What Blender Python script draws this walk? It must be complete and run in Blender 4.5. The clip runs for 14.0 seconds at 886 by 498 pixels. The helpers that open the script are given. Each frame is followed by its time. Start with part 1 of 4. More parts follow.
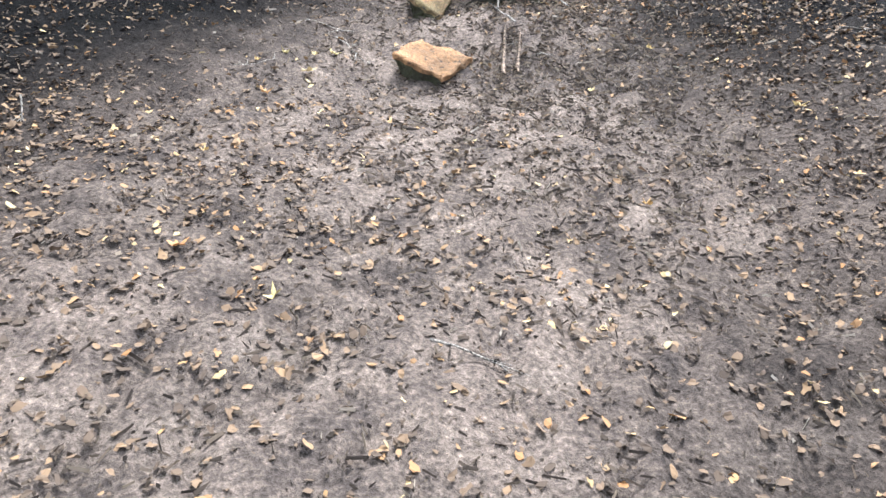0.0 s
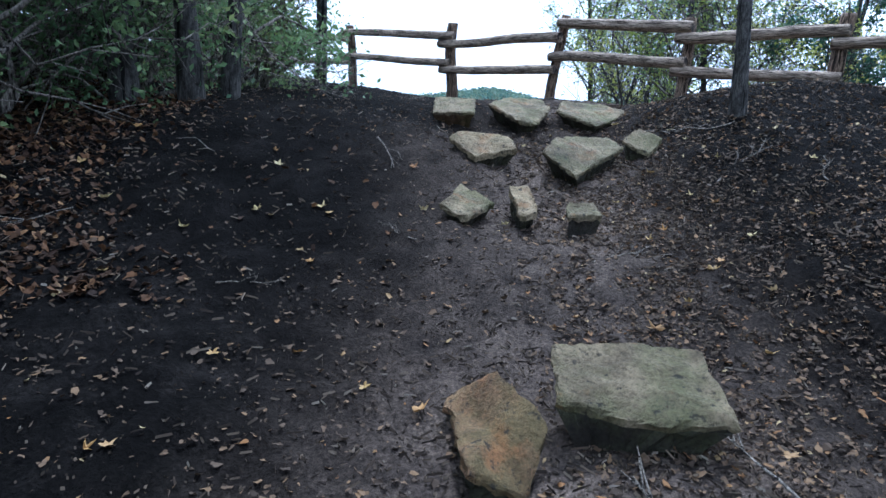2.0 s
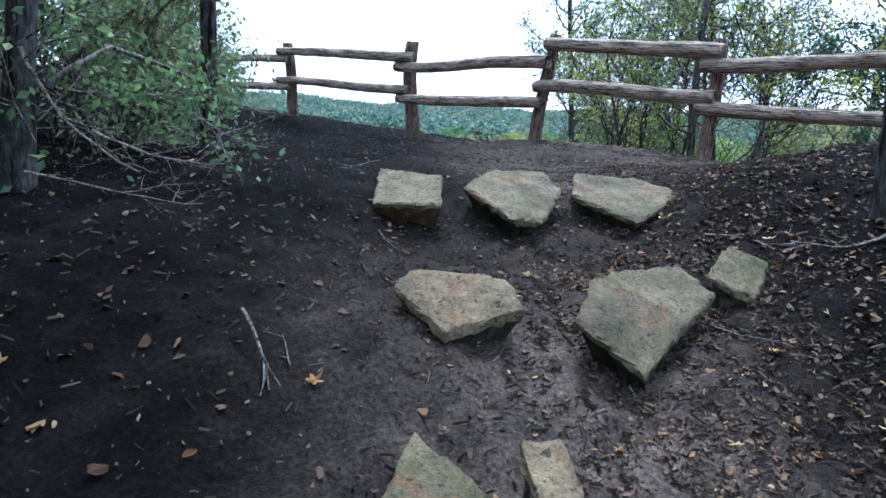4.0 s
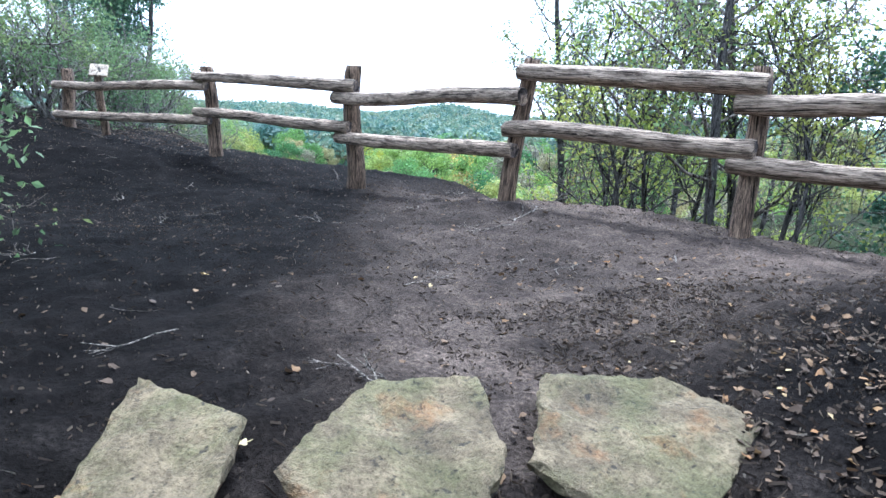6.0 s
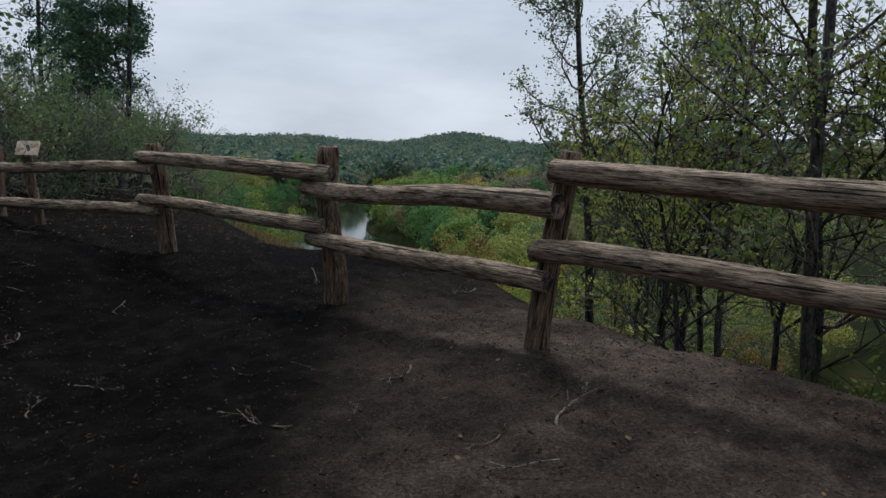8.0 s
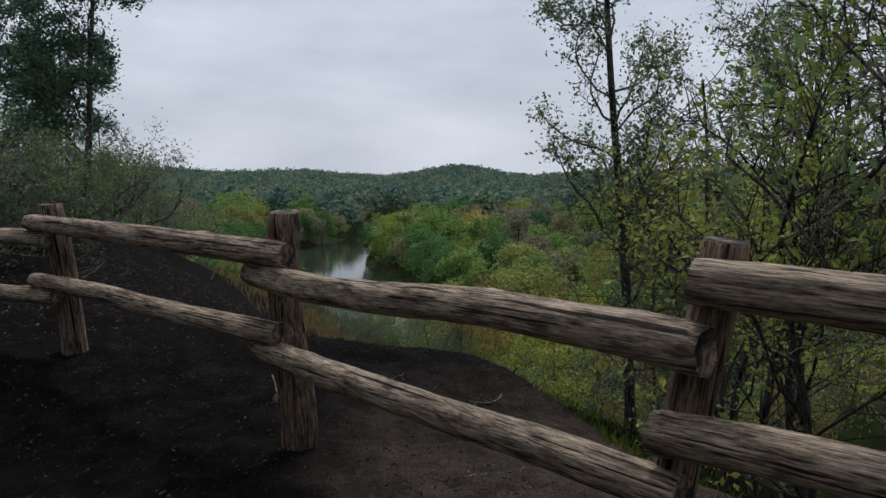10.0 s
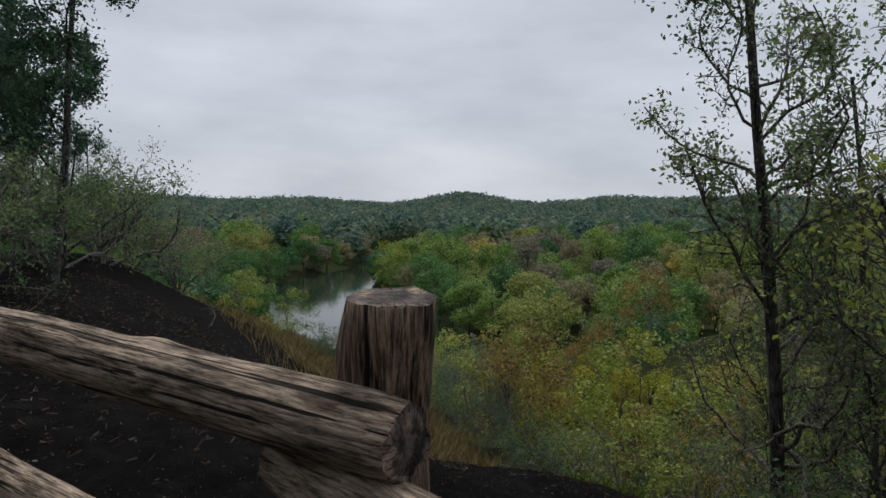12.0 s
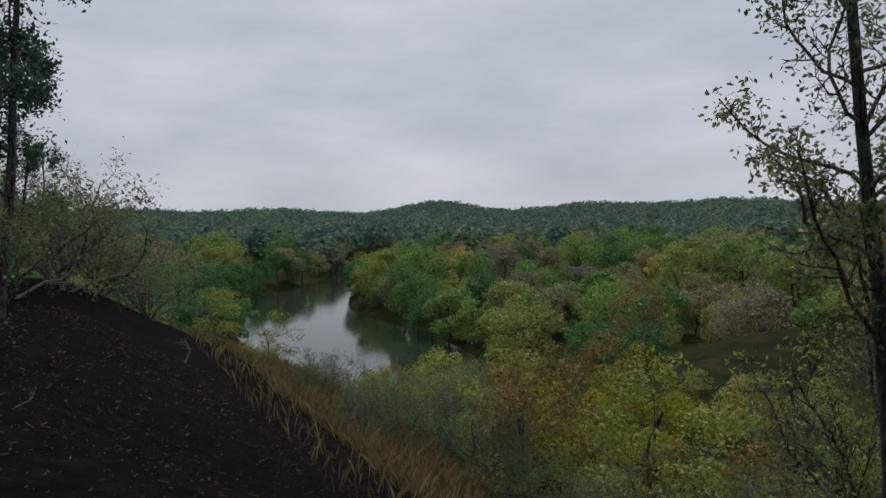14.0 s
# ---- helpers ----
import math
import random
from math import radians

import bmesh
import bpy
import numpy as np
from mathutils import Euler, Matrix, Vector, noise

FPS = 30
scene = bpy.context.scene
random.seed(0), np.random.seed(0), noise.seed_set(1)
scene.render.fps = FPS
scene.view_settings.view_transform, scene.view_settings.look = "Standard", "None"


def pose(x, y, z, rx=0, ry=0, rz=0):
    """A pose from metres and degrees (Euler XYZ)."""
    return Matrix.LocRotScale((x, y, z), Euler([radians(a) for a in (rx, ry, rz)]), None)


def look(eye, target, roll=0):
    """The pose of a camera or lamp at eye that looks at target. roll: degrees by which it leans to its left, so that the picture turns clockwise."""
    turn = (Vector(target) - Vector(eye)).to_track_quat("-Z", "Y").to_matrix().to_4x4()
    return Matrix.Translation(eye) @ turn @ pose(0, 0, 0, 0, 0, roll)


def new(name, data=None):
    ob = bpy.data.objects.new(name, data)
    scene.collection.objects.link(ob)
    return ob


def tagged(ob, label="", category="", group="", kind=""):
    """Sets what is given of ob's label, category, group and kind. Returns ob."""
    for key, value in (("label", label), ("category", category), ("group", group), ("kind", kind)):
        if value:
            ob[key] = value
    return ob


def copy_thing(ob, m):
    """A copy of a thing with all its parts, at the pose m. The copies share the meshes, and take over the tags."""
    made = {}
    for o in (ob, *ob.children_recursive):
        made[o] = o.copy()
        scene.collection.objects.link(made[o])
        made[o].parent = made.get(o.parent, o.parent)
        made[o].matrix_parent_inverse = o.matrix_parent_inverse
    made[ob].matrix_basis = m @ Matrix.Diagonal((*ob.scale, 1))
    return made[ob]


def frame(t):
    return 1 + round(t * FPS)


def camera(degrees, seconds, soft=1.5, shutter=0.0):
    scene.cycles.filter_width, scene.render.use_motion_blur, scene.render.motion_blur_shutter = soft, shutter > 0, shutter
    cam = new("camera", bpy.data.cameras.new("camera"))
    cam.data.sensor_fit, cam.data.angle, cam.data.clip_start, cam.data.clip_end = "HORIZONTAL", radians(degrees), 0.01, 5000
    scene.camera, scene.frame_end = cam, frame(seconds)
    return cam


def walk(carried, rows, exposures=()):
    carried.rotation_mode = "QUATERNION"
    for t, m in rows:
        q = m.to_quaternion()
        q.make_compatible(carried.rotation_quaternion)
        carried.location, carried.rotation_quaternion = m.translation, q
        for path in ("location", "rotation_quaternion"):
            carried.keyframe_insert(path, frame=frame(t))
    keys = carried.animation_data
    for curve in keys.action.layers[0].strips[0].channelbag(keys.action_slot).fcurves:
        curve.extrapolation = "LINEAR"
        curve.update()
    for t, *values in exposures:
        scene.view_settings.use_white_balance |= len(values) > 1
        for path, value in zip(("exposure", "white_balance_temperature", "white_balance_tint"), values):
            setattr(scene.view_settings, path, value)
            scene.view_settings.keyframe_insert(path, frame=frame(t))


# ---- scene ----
cam = camera(64.0, 14.0)
PATH = [
    (0, (-2.064, -0.287, 1.5), (-1.433, 1.434, 0.7), 4.3),
    (0.2, (-2.069, 0.009, 1.535), (-1.388, 1.752, 0.828), 5.4),
    (0.4, (-2.082, 0.33, 1.574), (-1.386, 2.1, 0.955), 4.1),
    (0.5, (-2.078, 0.48, 1.594), (-1.369, 2.261, 1.021), 4.2),
    (1, (-1.992, 0.962, 1.92), (-1.247, 2.76, 1.461), 3.3),
    (1.5, (-1.856, 1.551, 2.088), (-1.086, 3.347, 1.661), 3.1),
    (2, (-1.702, 2.156, 2.166), (-0.91, 3.946, 1.759), 3.6),
    (2.5, (-1.425, 2.708, 2.224), (-0.616, 4.495, 1.833), 3.5),
    (3, (-1.293, 3.339, 2.285), (-0.452, 5.113, 1.907), 3.5),
    (3.2, (-1.18, 3.526, 2.353), (-0.331, 5.297, 1.976), 3.5),
    (5.3, (0.098, 5.531, 2.744), (1.006, 7.273, 2.369), 3.4),
    (5.5, (0.239, 5.678, 2.801), (1.146, 7.422, 2.434), 3.4),
    (6, (0.655, 6.079, 2.935), (1.544, 7.834, 2.576), 2.9),
    (6.5, (0.918, 6.559, 3.086), (1.792, 8.324, 2.742), 2.2),
    (7, (1.169, 6.891, 3.223), (2.032, 8.665, 2.894), 1.9),
    (7.5, (1.374, 7.278, 3.366), (2.235, 9.057, 3.061), 1.7),
    (8, (1.555, 7.782, 3.469), (2.411, 9.567, 3.184), 1.4),
    (8.2, (1.572, 7.895, 3.556), (2.433, 9.679, 3.276), 1.4),
    (10.3, (2.471, 10.012, 3.629), (3.326, 11.811, 3.438), 0.3),
    (10.5, (2.53, 10.242, 3.618), (3.371, 12.047, 3.428), 0.5),
    (11, (2.634, 10.918, 3.626), (3.471, 12.726, 3.455), 0.2),
    (11.5, (2.735, 11.63, 3.62), (3.578, 13.437, 3.473), 0.4),
    (12, (2.757, 12.241, 3.614), (3.608, 14.047, 3.495), 0.5),
    (12.5, (2.788, 12.775, 3.625), (3.656, 14.575, 3.522), 0.6),
    (13, (2.83, 13.34, 3.642), (3.717, 15.13, 3.549), 0.2),
    (13.5, (2.85, 13.56, 3.685), (3.759, 15.339, 3.592), -0.4),
    (14, (2.931, 13.717, 3.699), (3.847, 15.493, 3.605), -0.6),
]
EXPOSURES = [(0, 3.65, 5550, 5), (0.5, 3.5, 5250, 5), (1, 2.75, 4900, 5), (1.5, 2.2, 4750, 5), (2, 2.05, 4750, 5), (3, 1.95, 4700, 5), (5.3, 2.85, 4950, 6), (6, 2.95, 5000, 6), (6.5, 2.7, 5000, 6), (7, 1.85, 5250, 6), (7.5, 0.82, 5650, 6), (8.2, 0.5, 6000, 6), (10.5, 0.4, 6100, 8), (12.5, 0.35, 6250, 8), (14, 0.22, 6250, 9)]
walk(cam, [(t, look(eye, target, roll)) for t, eye, target, roll in PATH], EXPOSURES)

# ---- world: overcast sky ----
world = bpy.data.worlds.new("overcast_sky")
scene.world = world
world.use_nodes = True
wn, wl = world.node_tree.nodes, world.node_tree.links
wn.clear()
w_out = wn.new("ShaderNodeOutputWorld")
w_bg = wn.new("ShaderNodeBackground")
w_sky = wn.new("ShaderNodeTexSky")
w_sky.sky_type = "NISHITA"
w_sky.sun_disc = False
w_sky.sun_elevation, w_sky.sun_rotation = radians(64), radians(33)
w_sky.air_density, w_sky.dust_density = 1.0, 3.0
w_mul = wn.new("ShaderNodeVectorMath")
w_mul.operation = "SCALE"
w_mul.inputs["Scale"].default_value = 0.10
w_tc = wn.new("ShaderNodeTexCoord")
w_map = wn.new("ShaderNodeMapping")
w_map.inputs["Scale"].default_value = (1.6, 1.6, 5.0)
w_noise = wn.new("ShaderNodeTexNoise")
w_noise.inputs["Scale"].default_value = 1.7
w_noise.inputs["Detail"].default_value = 7
w_noise.inputs["Roughness"].default_value = 0.55
w_ramp = wn.new("ShaderNodeValToRGB")
w_ramp.color_ramp.elements[0].position, w_ramp.color_ramp.elements[0].color = 0.36, (0.40, 0.415, 0.455, 1)
w_ramp.color_ramp.elements[1].position, w_ramp.color_ramp.elements[1].color = 0.64, (0.53, 0.535, 0.575, 1)
w_mix = wn.new("ShaderNodeMixRGB")
w_mix.inputs["Fac"].default_value = 0.93
wl.new(w_sky.outputs[0], w_mul.inputs[0])
wl.new(w_tc.outputs["Generated"], w_map.inputs["Vector"])
wl.new(w_map.outputs[0], w_noise.inputs["Vector"])
wl.new(w_noise.outputs["Fac"], w_ramp.inputs[0])
wl.new(w_mul.outputs[0], w_mix.inputs[1])
wl.new(w_ramp.outputs[0], w_mix.inputs[2])
wl.new(w_mix.outputs[0], w_bg.inputs["Color"])
w_bg.inputs["Strength"].default_value = 1.0
wl.new(w_bg.outputs[0], w_out.inputs["Surface"])

sun_data = bpy.data.lights.new("sun", "SUN")
sun_data.energy, sun_data.angle, sun_data.color = 1.35, radians(14), (1.0, 0.95, 0.88)
sun = new("sun", sun_data)
sun.matrix_world = look((0, 0, 40), (-11, -17, 0))


# ---- materials ----
def shader(name, rough=0.8, spec=0.3):
    m = bpy.data.materials.new(name)
    m.use_nodes = True
    n, l = m.node_tree.nodes, m.node_tree.links
    b = n["Principled BSDF"]
    b.inputs["Roughness"].default_value = rough
    b.inputs["Specular IOR Level"].default_value = spec
    return m, n, l, b


def ramp_node(n, stops):
    r = n.new("ShaderNodeValToRGB")
    e = r.color_ramp.elements
    e[0].position, e[0].color = stops[0][0], (*stops[0][1], 1)
    e[1].position, e[1].color = stops[-1][0], (*stops[-1][1], 1)
    for p, c in stops[1:-1]:
        k = e.new(p)
        k.color = (*c, 1)
    return r


def noise_node(n, l, vec, scale, detail=6, rough=0.6):
    t = n.new("ShaderNodeTexNoise")
    t.inputs["Scale"].default_value = scale
    t.inputs["Detail"].default_value = detail
    t.inputs["Roughness"].default_value = rough
    l.new(vec, t.inputs["Vector"])
    return t


def mix_node(n, l, fac, a, b, kind="MIX"):
    m = n.new("ShaderNodeMixRGB")
    m.blend_type = kind
    for sock, v in ((m.inputs[0], fac), (m.inputs[1], a), (m.inputs[2], b)):
        if isinstance(v, (int, float)):
            sock.default_value = v
        elif isinstance(v, tuple):
            sock.default_value = (*v, 1)
        else:
            l.new(v, sock)
    return m


def bump_node(n, l, b, height, strength, distance):
    k = n.new("ShaderNodeBump")
    k.inputs["Strength"].default_value = strength
    k.inputs["Distance"].default_value = distance
    l.new(height, k.inputs["Height"])
    l.new(k.outputs[0], b.inputs["Normal"])


def soil_material():
    m, n, l, b = shader("bare_soil", 1.0, 0.04)
    pos = n.new("ShaderNodeNewGeometry").outputs["Position"]
    big = noise_node(n, l, pos, 0.55, 5)
    mid = noise_node(n, l, pos, 5.0, 8, 0.68)
    fine = noise_node(n, l, pos, 60.0, 6, 0.7)
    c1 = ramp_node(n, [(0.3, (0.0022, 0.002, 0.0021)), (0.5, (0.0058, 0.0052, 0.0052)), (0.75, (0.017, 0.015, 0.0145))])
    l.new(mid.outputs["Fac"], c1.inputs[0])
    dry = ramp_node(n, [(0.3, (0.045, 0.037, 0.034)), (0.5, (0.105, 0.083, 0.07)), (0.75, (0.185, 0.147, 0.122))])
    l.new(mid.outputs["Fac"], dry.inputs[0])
    # the trodden path is paler than the nearly black soil beside it
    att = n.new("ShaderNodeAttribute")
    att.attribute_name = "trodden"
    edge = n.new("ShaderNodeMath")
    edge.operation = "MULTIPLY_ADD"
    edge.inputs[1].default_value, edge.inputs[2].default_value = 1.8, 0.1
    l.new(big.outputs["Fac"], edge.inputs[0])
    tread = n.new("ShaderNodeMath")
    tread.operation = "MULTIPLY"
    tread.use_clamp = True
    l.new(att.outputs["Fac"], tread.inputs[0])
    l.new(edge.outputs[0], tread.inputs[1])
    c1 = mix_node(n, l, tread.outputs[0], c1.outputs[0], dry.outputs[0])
    c2 = ramp_node(n, [(0.35, (0.7, 0.7, 0.71)), (0.65, (1.25, 1.22, 1.2))])
    l.new(big.outputs["Fac"], c2.inputs[0])
    c3 = ramp_node(n, [(0.3, (0.3, 0.3, 0.3)), (0.5, (0.9, 0.9, 0.9)), (0.62, (1.4, 1.38, 1.35)), (0.72, (2.4, 2.3, 2.15))])
    l.new(fine.outputs["Fac"], c3.inputs[0])
    a = mix_node(n, l, 1.0, c1.outputs[0], c2.outputs[0], "MULTIPLY")
    a2 = mix_node(n, l, 1.0, a.outputs[0], c3.outputs[0], "MULTIPLY")
    # green ground cover on the valley side, far from the trodden ground
    sep = n.new("ShaderNodeSeparateXYZ")
    l.new(pos, sep.inputs[0])
    low = n.new("ShaderNodeMapRange")
    low.inputs["From Min"].default_value, low.inputs["From Max"].default_value = 0.4, -3.0
    l.new(sep.outputs["Z"], low.inputs["Value"])
    gn = noise_node(n, l, pos, 0.9, 6)
    gc = ramp_node(n, [(0.35, (0.012, 0.018, 0.006)), (0.55, (0.028, 0.034, 0.011)), (0.7, (0.06, 0.05, 0.022))])
    l.new(gn.outputs["Fac"], gc.inputs[0])
    g = mix_node(n, l, low.outputs[0], a2.outputs[0], gc.outputs[0])
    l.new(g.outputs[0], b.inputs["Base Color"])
    h = mix_node(n, l, 0.35, mid.outputs["Fac"], fine.outputs["Fac"])
    bump_node(n, l, b, h.outputs[0], 1.0, 0.05)
    return m


def stone_material(name, base, moss, stain=0.5):
    """Weathered sandstone: mottled bed, moss film, rusty stains and dark pits."""
    m, n, l, b = shader(name, 0.85, 0.25)
    pos = n.new("ShaderNodeNewGeometry").outputs["Position"]
    rnd = n.new("ShaderNodeObjectInfo").outputs["Random"]
    a = noise_node(n, l, pos, 5.0, 9, 0.68)
    f = noise_node(n, l, pos, 70.0, 8, 0.75)
    mo = noise_node(n, l, pos, 3.4, 9, 0.72)
    ru = noise_node(n, l, pos, 4.3, 7, 0.66)
    pit = noise_node(n, l, pos, 26.0, 4, 0.6)
    dark = tuple(v * 0.55 for v in base)
    c = ramp_node(n, [(0.36, dark), (0.5, base), (0.64, tuple(min(1, v * 1.6) for v in base))])
    l.new(a.outputs["Fac"], c.inputs[0])

    def veil(src, lo, hi, amount, under, colour):
        g = ramp_node(n, [(lo, (0, 0, 0)), (hi, (amount,) * 3)])
        l.new(src.outputs["Fac"], g.inputs[0])
        return mix_node(n, l, g.outputs[0], under, colour)
    x = veil(mo, 0.44, 0.6, moss, c.outputs[0], (0.078, 0.086, 0.03))
    x = veil(ru, 0.57, 0.68, stain, x.outputs[0], (0.22, 0.095, 0.03))
    x = veil(pit, 0.6, 0.68, 0.85, x.outputs[0], (0.022, 0.019, 0.016))
    sp = ramp_node(n, [(0.33, (0.4, 0.38, 0.35)), (0.47, (0.95, 0.95, 0.95)), (0.7, (1.45, 1.42, 1.38))])
    l.new(f.outputs["Fac"], sp.inputs[0])
    y = mix_node(n, l, 1.0, x.outputs[0], sp.outputs[0], "MULTIPLY")
    k = n.new("ShaderNodeMath")
    k.operation = "MULTIPLY_ADD"
    k.inputs[1].default_value, k.inputs[2].default_value = 0.3, 0.85
    l.new(rnd, k.inputs[0])
    z = mix_node(n, l, 1.0, y.outputs[0], k.outputs[0], "MULTIPLY")
    l.new(z.outputs[0], b.inputs["Base Color"])
    h = mix_node(n, l, 0.35, a.outputs["Fac"], f.outputs["Fac"])
    h2 = mix_node(n, l, 0.3, h.outputs[0], pit.outputs["Fac"], "SUBTRACT")
    bump_node(n, l, b, h2.outputs[0], 1.0, 0.035)
    return m


def wood_material(name, dark, mid, pale, stretch=(26, 26, 1.6)):
    """Grain along the local z axis of the piece."""
    m, n, l, b = shader(name, 0.82, 0.25)
    tc = n.new("ShaderNodeTexCoord")
    rnd = n.new("ShaderNodeObjectInfo").outputs["Random"]
    mp = n.new("ShaderNodeMapping")
    mp.inputs["Scale"].default_value = stretch
    l.new(tc.outputs["Object"], mp.inputs["Vector"])
    off = n.new("ShaderNodeVectorMath")
    off.operation = "ADD"
    l.new(mp.outputs[0], off.inputs[0])
    l.new(rnd, off.inputs[1])
    g = noise_node(n, l, off.outputs[0], 2.2, 9, 0.75)
    mp2 = n.new("ShaderNodeMapping")
    mp2.inputs["Scale"].default_value = (stretch[0] * 0.3, stretch[1] * 0.3, stretch[2] * 0.9)
    l.new(tc.outputs["Object"], mp2.inputs["Vector"])
    patch = noise_node(n, l, mp2.outputs[0], 1.3, 6, 0.65)
    c = ramp_node(n, [(0.36, dark), (0.44, mid), (0.60, pale)])
    l.new(g.outputs["Fac"], c.inputs[0])
    p = ramp_node(n, [(0.36, (0.3, 0.27, 0.25)), (0.48, (0.95, 0.95, 0.95)), (0.62, (1.4, 1.37, 1.35))])
    l.new(patch.outputs["Fac"], p.inputs[0])
    x = mix_node(n, l, 1.0, c.outputs[0], p.outputs[0], "MULTIPLY")
    mp3 = n.new("ShaderNodeMapping")
    mp3.inputs["Scale"].default_value = (stretch[0] * 1.3, stretch[1] * 1.3, stretch[2] * 0.35)
    l.new(tc.outputs["Object"], mp3.inputs["Vector"])
    cr = noise_node(n, l, mp3.outputs[0], 0.9, 3, 0.5)
    ck = ramp_node(n, [(0.36, (0.06, 0.05, 0.045)), (0.42, (1, 1, 1))])
    l.new(cr.outputs["Fac"], ck.inputs[0])
    x = mix_node(n, l, 1.0, x.outputs[0], ck.outputs[0], "MULTIPLY")
    l.new(x.outputs[0], b.inputs["Base Color"])
    hh = mix_node(n, l, 0.5, g.outputs["Fac"], ck.outputs[0])
    bump_node(n, l, b, hh.outputs[0], 1.0, 0.012)
    return m


def end_grain_material():
    """A sawn log end with rings and dark radial cracks round the local z axis."""
    m, n, l, b = shader("cut_end_wood", 0.85, 0.2)
    tc = n.new("ShaderNodeTexCoord").outputs["Object"]
    ang = n.new("ShaderNodeTexGradient")
    ang.gradient_type = "RADIAL"
    l.new(tc, ang.inputs["Vector"])
    wob = noise_node(n, l, tc, 30.0, 4, 0.6)
    big = noise_node(n, l, tc, 9.0, 4, 0.6)

    def calc(op, a, c, clamp=False):
        k = n.new("ShaderNodeMath")
        k.operation, k.use_clamp = op, clamp
        for s, v in zip(k.inputs, (a, c)):
            if isinstance(v, (int, float)):
                s.default_value = v
            else:
                l.new(v, s)
        return k.outputs[0]
    turns = calc("ADD", calc("MULTIPLY", ang.outputs["Fac"], 23.0), calc("ADD", calc("MULTIPLY", big.outputs["Fac"], 5.0), calc("MULTIPLY", wob.outputs["Fac"], 1.6)))
    saw = calc("ABSOLUTE", calc("SUBTRACT", calc("FRACT", turns, 0.0), 0.5), 0.0)
    crack = ramp_node(n, [(0.02, (0.06, 0.05, 0.05)), (0.09, (1, 1, 1))])
    l.new(saw, crack.inputs[0])
    base = ramp_node(n, [(0.38, (0.04, 0.032, 0.03)), (0.5, (0.12, 0.095, 0.085)), (0.64, (0.36, 0.27, 0.19))])
    l.new(big.outputs["Fac"], base.inputs[0])
    grit = ramp_node(n, [(0.4, (0.3, 0.3, 0.3)), (0.58, (1.35, 1.35, 1.35))])
    l.new(wob.outputs["Fac"], grit.inputs[0])
    x = mix_node(n, l, 1.0, base.outputs[0], crack.outputs[0], "MULTIPLY")
    y = mix_node(n, l, 1.0, x.outputs[0], grit.outputs[0], "MULTIPLY")
    l.new(y.outputs[0], b.inputs["Base Color"])
    bump_node(n, l, b, y.outputs[0], 0.8, 0.01)
    return m


def leaf_material(name, stops, scale, rough=0.55, island=False, glow=0.4, each=False, vary=0.45):
    m, n, l, b = shader(name, rough, 0.12 if island else 0.28)
    geo = n.new("ShaderNodeNewGeometry")
    if island:
        src = geo.outputs["Random Per Island"]
        c = ramp_node(n, stops)
        l.new(src, c.inputs[0])
        col = c.outputs[0]
    else:
        t = noise_node(n, l, geo.outputs["Position"], scale, 3, 0.5)
        c = ramp_node(n, stops)
        l.new(n.new("ShaderNodeObjectInfo").outputs["Random"] if each else t.outputs["Fac"], c.inputs[0])
        v = ramp_node(n, [(0.0, (1 - vary,) * 3), (1.0, (1 + vary,) * 3)])
        l.new(geo.outputs["Random Per Island"], v.inputs[0])
        col = mix_node(n, l, 1.0, c.outputs[0], v.outputs[0], "MULTIPLY").outputs[0]
    l.new(col, b.inputs["Base Color"])
    tr = n.new("ShaderNodeBsdfTranslucent")
    l.new(col, tr.inputs["Color"])
    mx = n.new("ShaderNodeMixShader")
    mx.inputs[0].default_value = glow
    l.new(b.outputs[0], mx.inputs[1])
    l.new(tr.outputs[0], mx.inputs[2])
    l.new(mx.outputs[0], n["Material Output"].inputs["Surface"])
    return m


def water_material():
    m, n, l, b = shader("river_water", 0.06, 0.5)
    pos = n.new("ShaderNodeNewGeometry").outputs["Position"]
    t = noise_node(n, l, pos, 0.05, 4)
    c = ramp_node(n, [(0.4, (0.016, 0.026, 0.016)), (0.6, (0.03, 0.045, 0.028))])
    l.new(t.outputs["Fac"], c.inputs[0])
    l.new(c.outputs[0], b.inputs["Base Color"])
    w = noise_node(n, l, pos, 0.9, 4)
    bump_node(n, l, b, w.outputs["Fac"], 0.12, 0.1)
    return m


SOIL = soil_material()
STONE = stone_material("mossy_sandstone", (0.15, 0.117, 0.072), 0.55)
STONE_ORANGE = stone_material("orange_sandstone", (0.19, 0.10, 0.045), 0.05, 0.6)
STONE_RUST = stone_material("rusty_sandstone", (0.15, 0.088, 0.046), 0.4)
# side stone: the shade under the overhang is put into a darker base colour
STONE_SHADE = stone_material("shaded_side_stone", (0.036, 0.03, 0.024), 0.35, 0.1)
# the same shade over the real orange of one block
STONE_SHADE_ORANGE = stone_material("shaded_rusty_side", (0.075, 0.042, 0.02), 0.35, 0.6)
STONE_BUFF = stone_material("buff_sandstone", (0.22, 0.165, 0.10), 0.25)
RAIL_WOOD = wood_material("weathered_rail_wood", (0.02, 0.015, 0.012), (0.15, 0.11, 0.08), (0.47, 0.37, 0.28), (60, 60, 4.5))
POST_WOOD = wood_material("weathered_post_wood", (0.025, 0.018, 0.014), (0.075, 0.052, 0.039), (0.32, 0.225, 0.155), (60, 60, 4.0))
END_WOOD = end_grain_material()
BOARD_WOOD = wood_material("pale_board", (0.2, 0.16, 0.12), (0.36, 0.29, 0.22), (0.5, 0.42, 0.34))
BARK = wood_material("dark_bark", (0.012, 0.011, 0.010), (0.034, 0.031, 0.029), (0.10, 0.092, 0.085), (30, 30, 7))
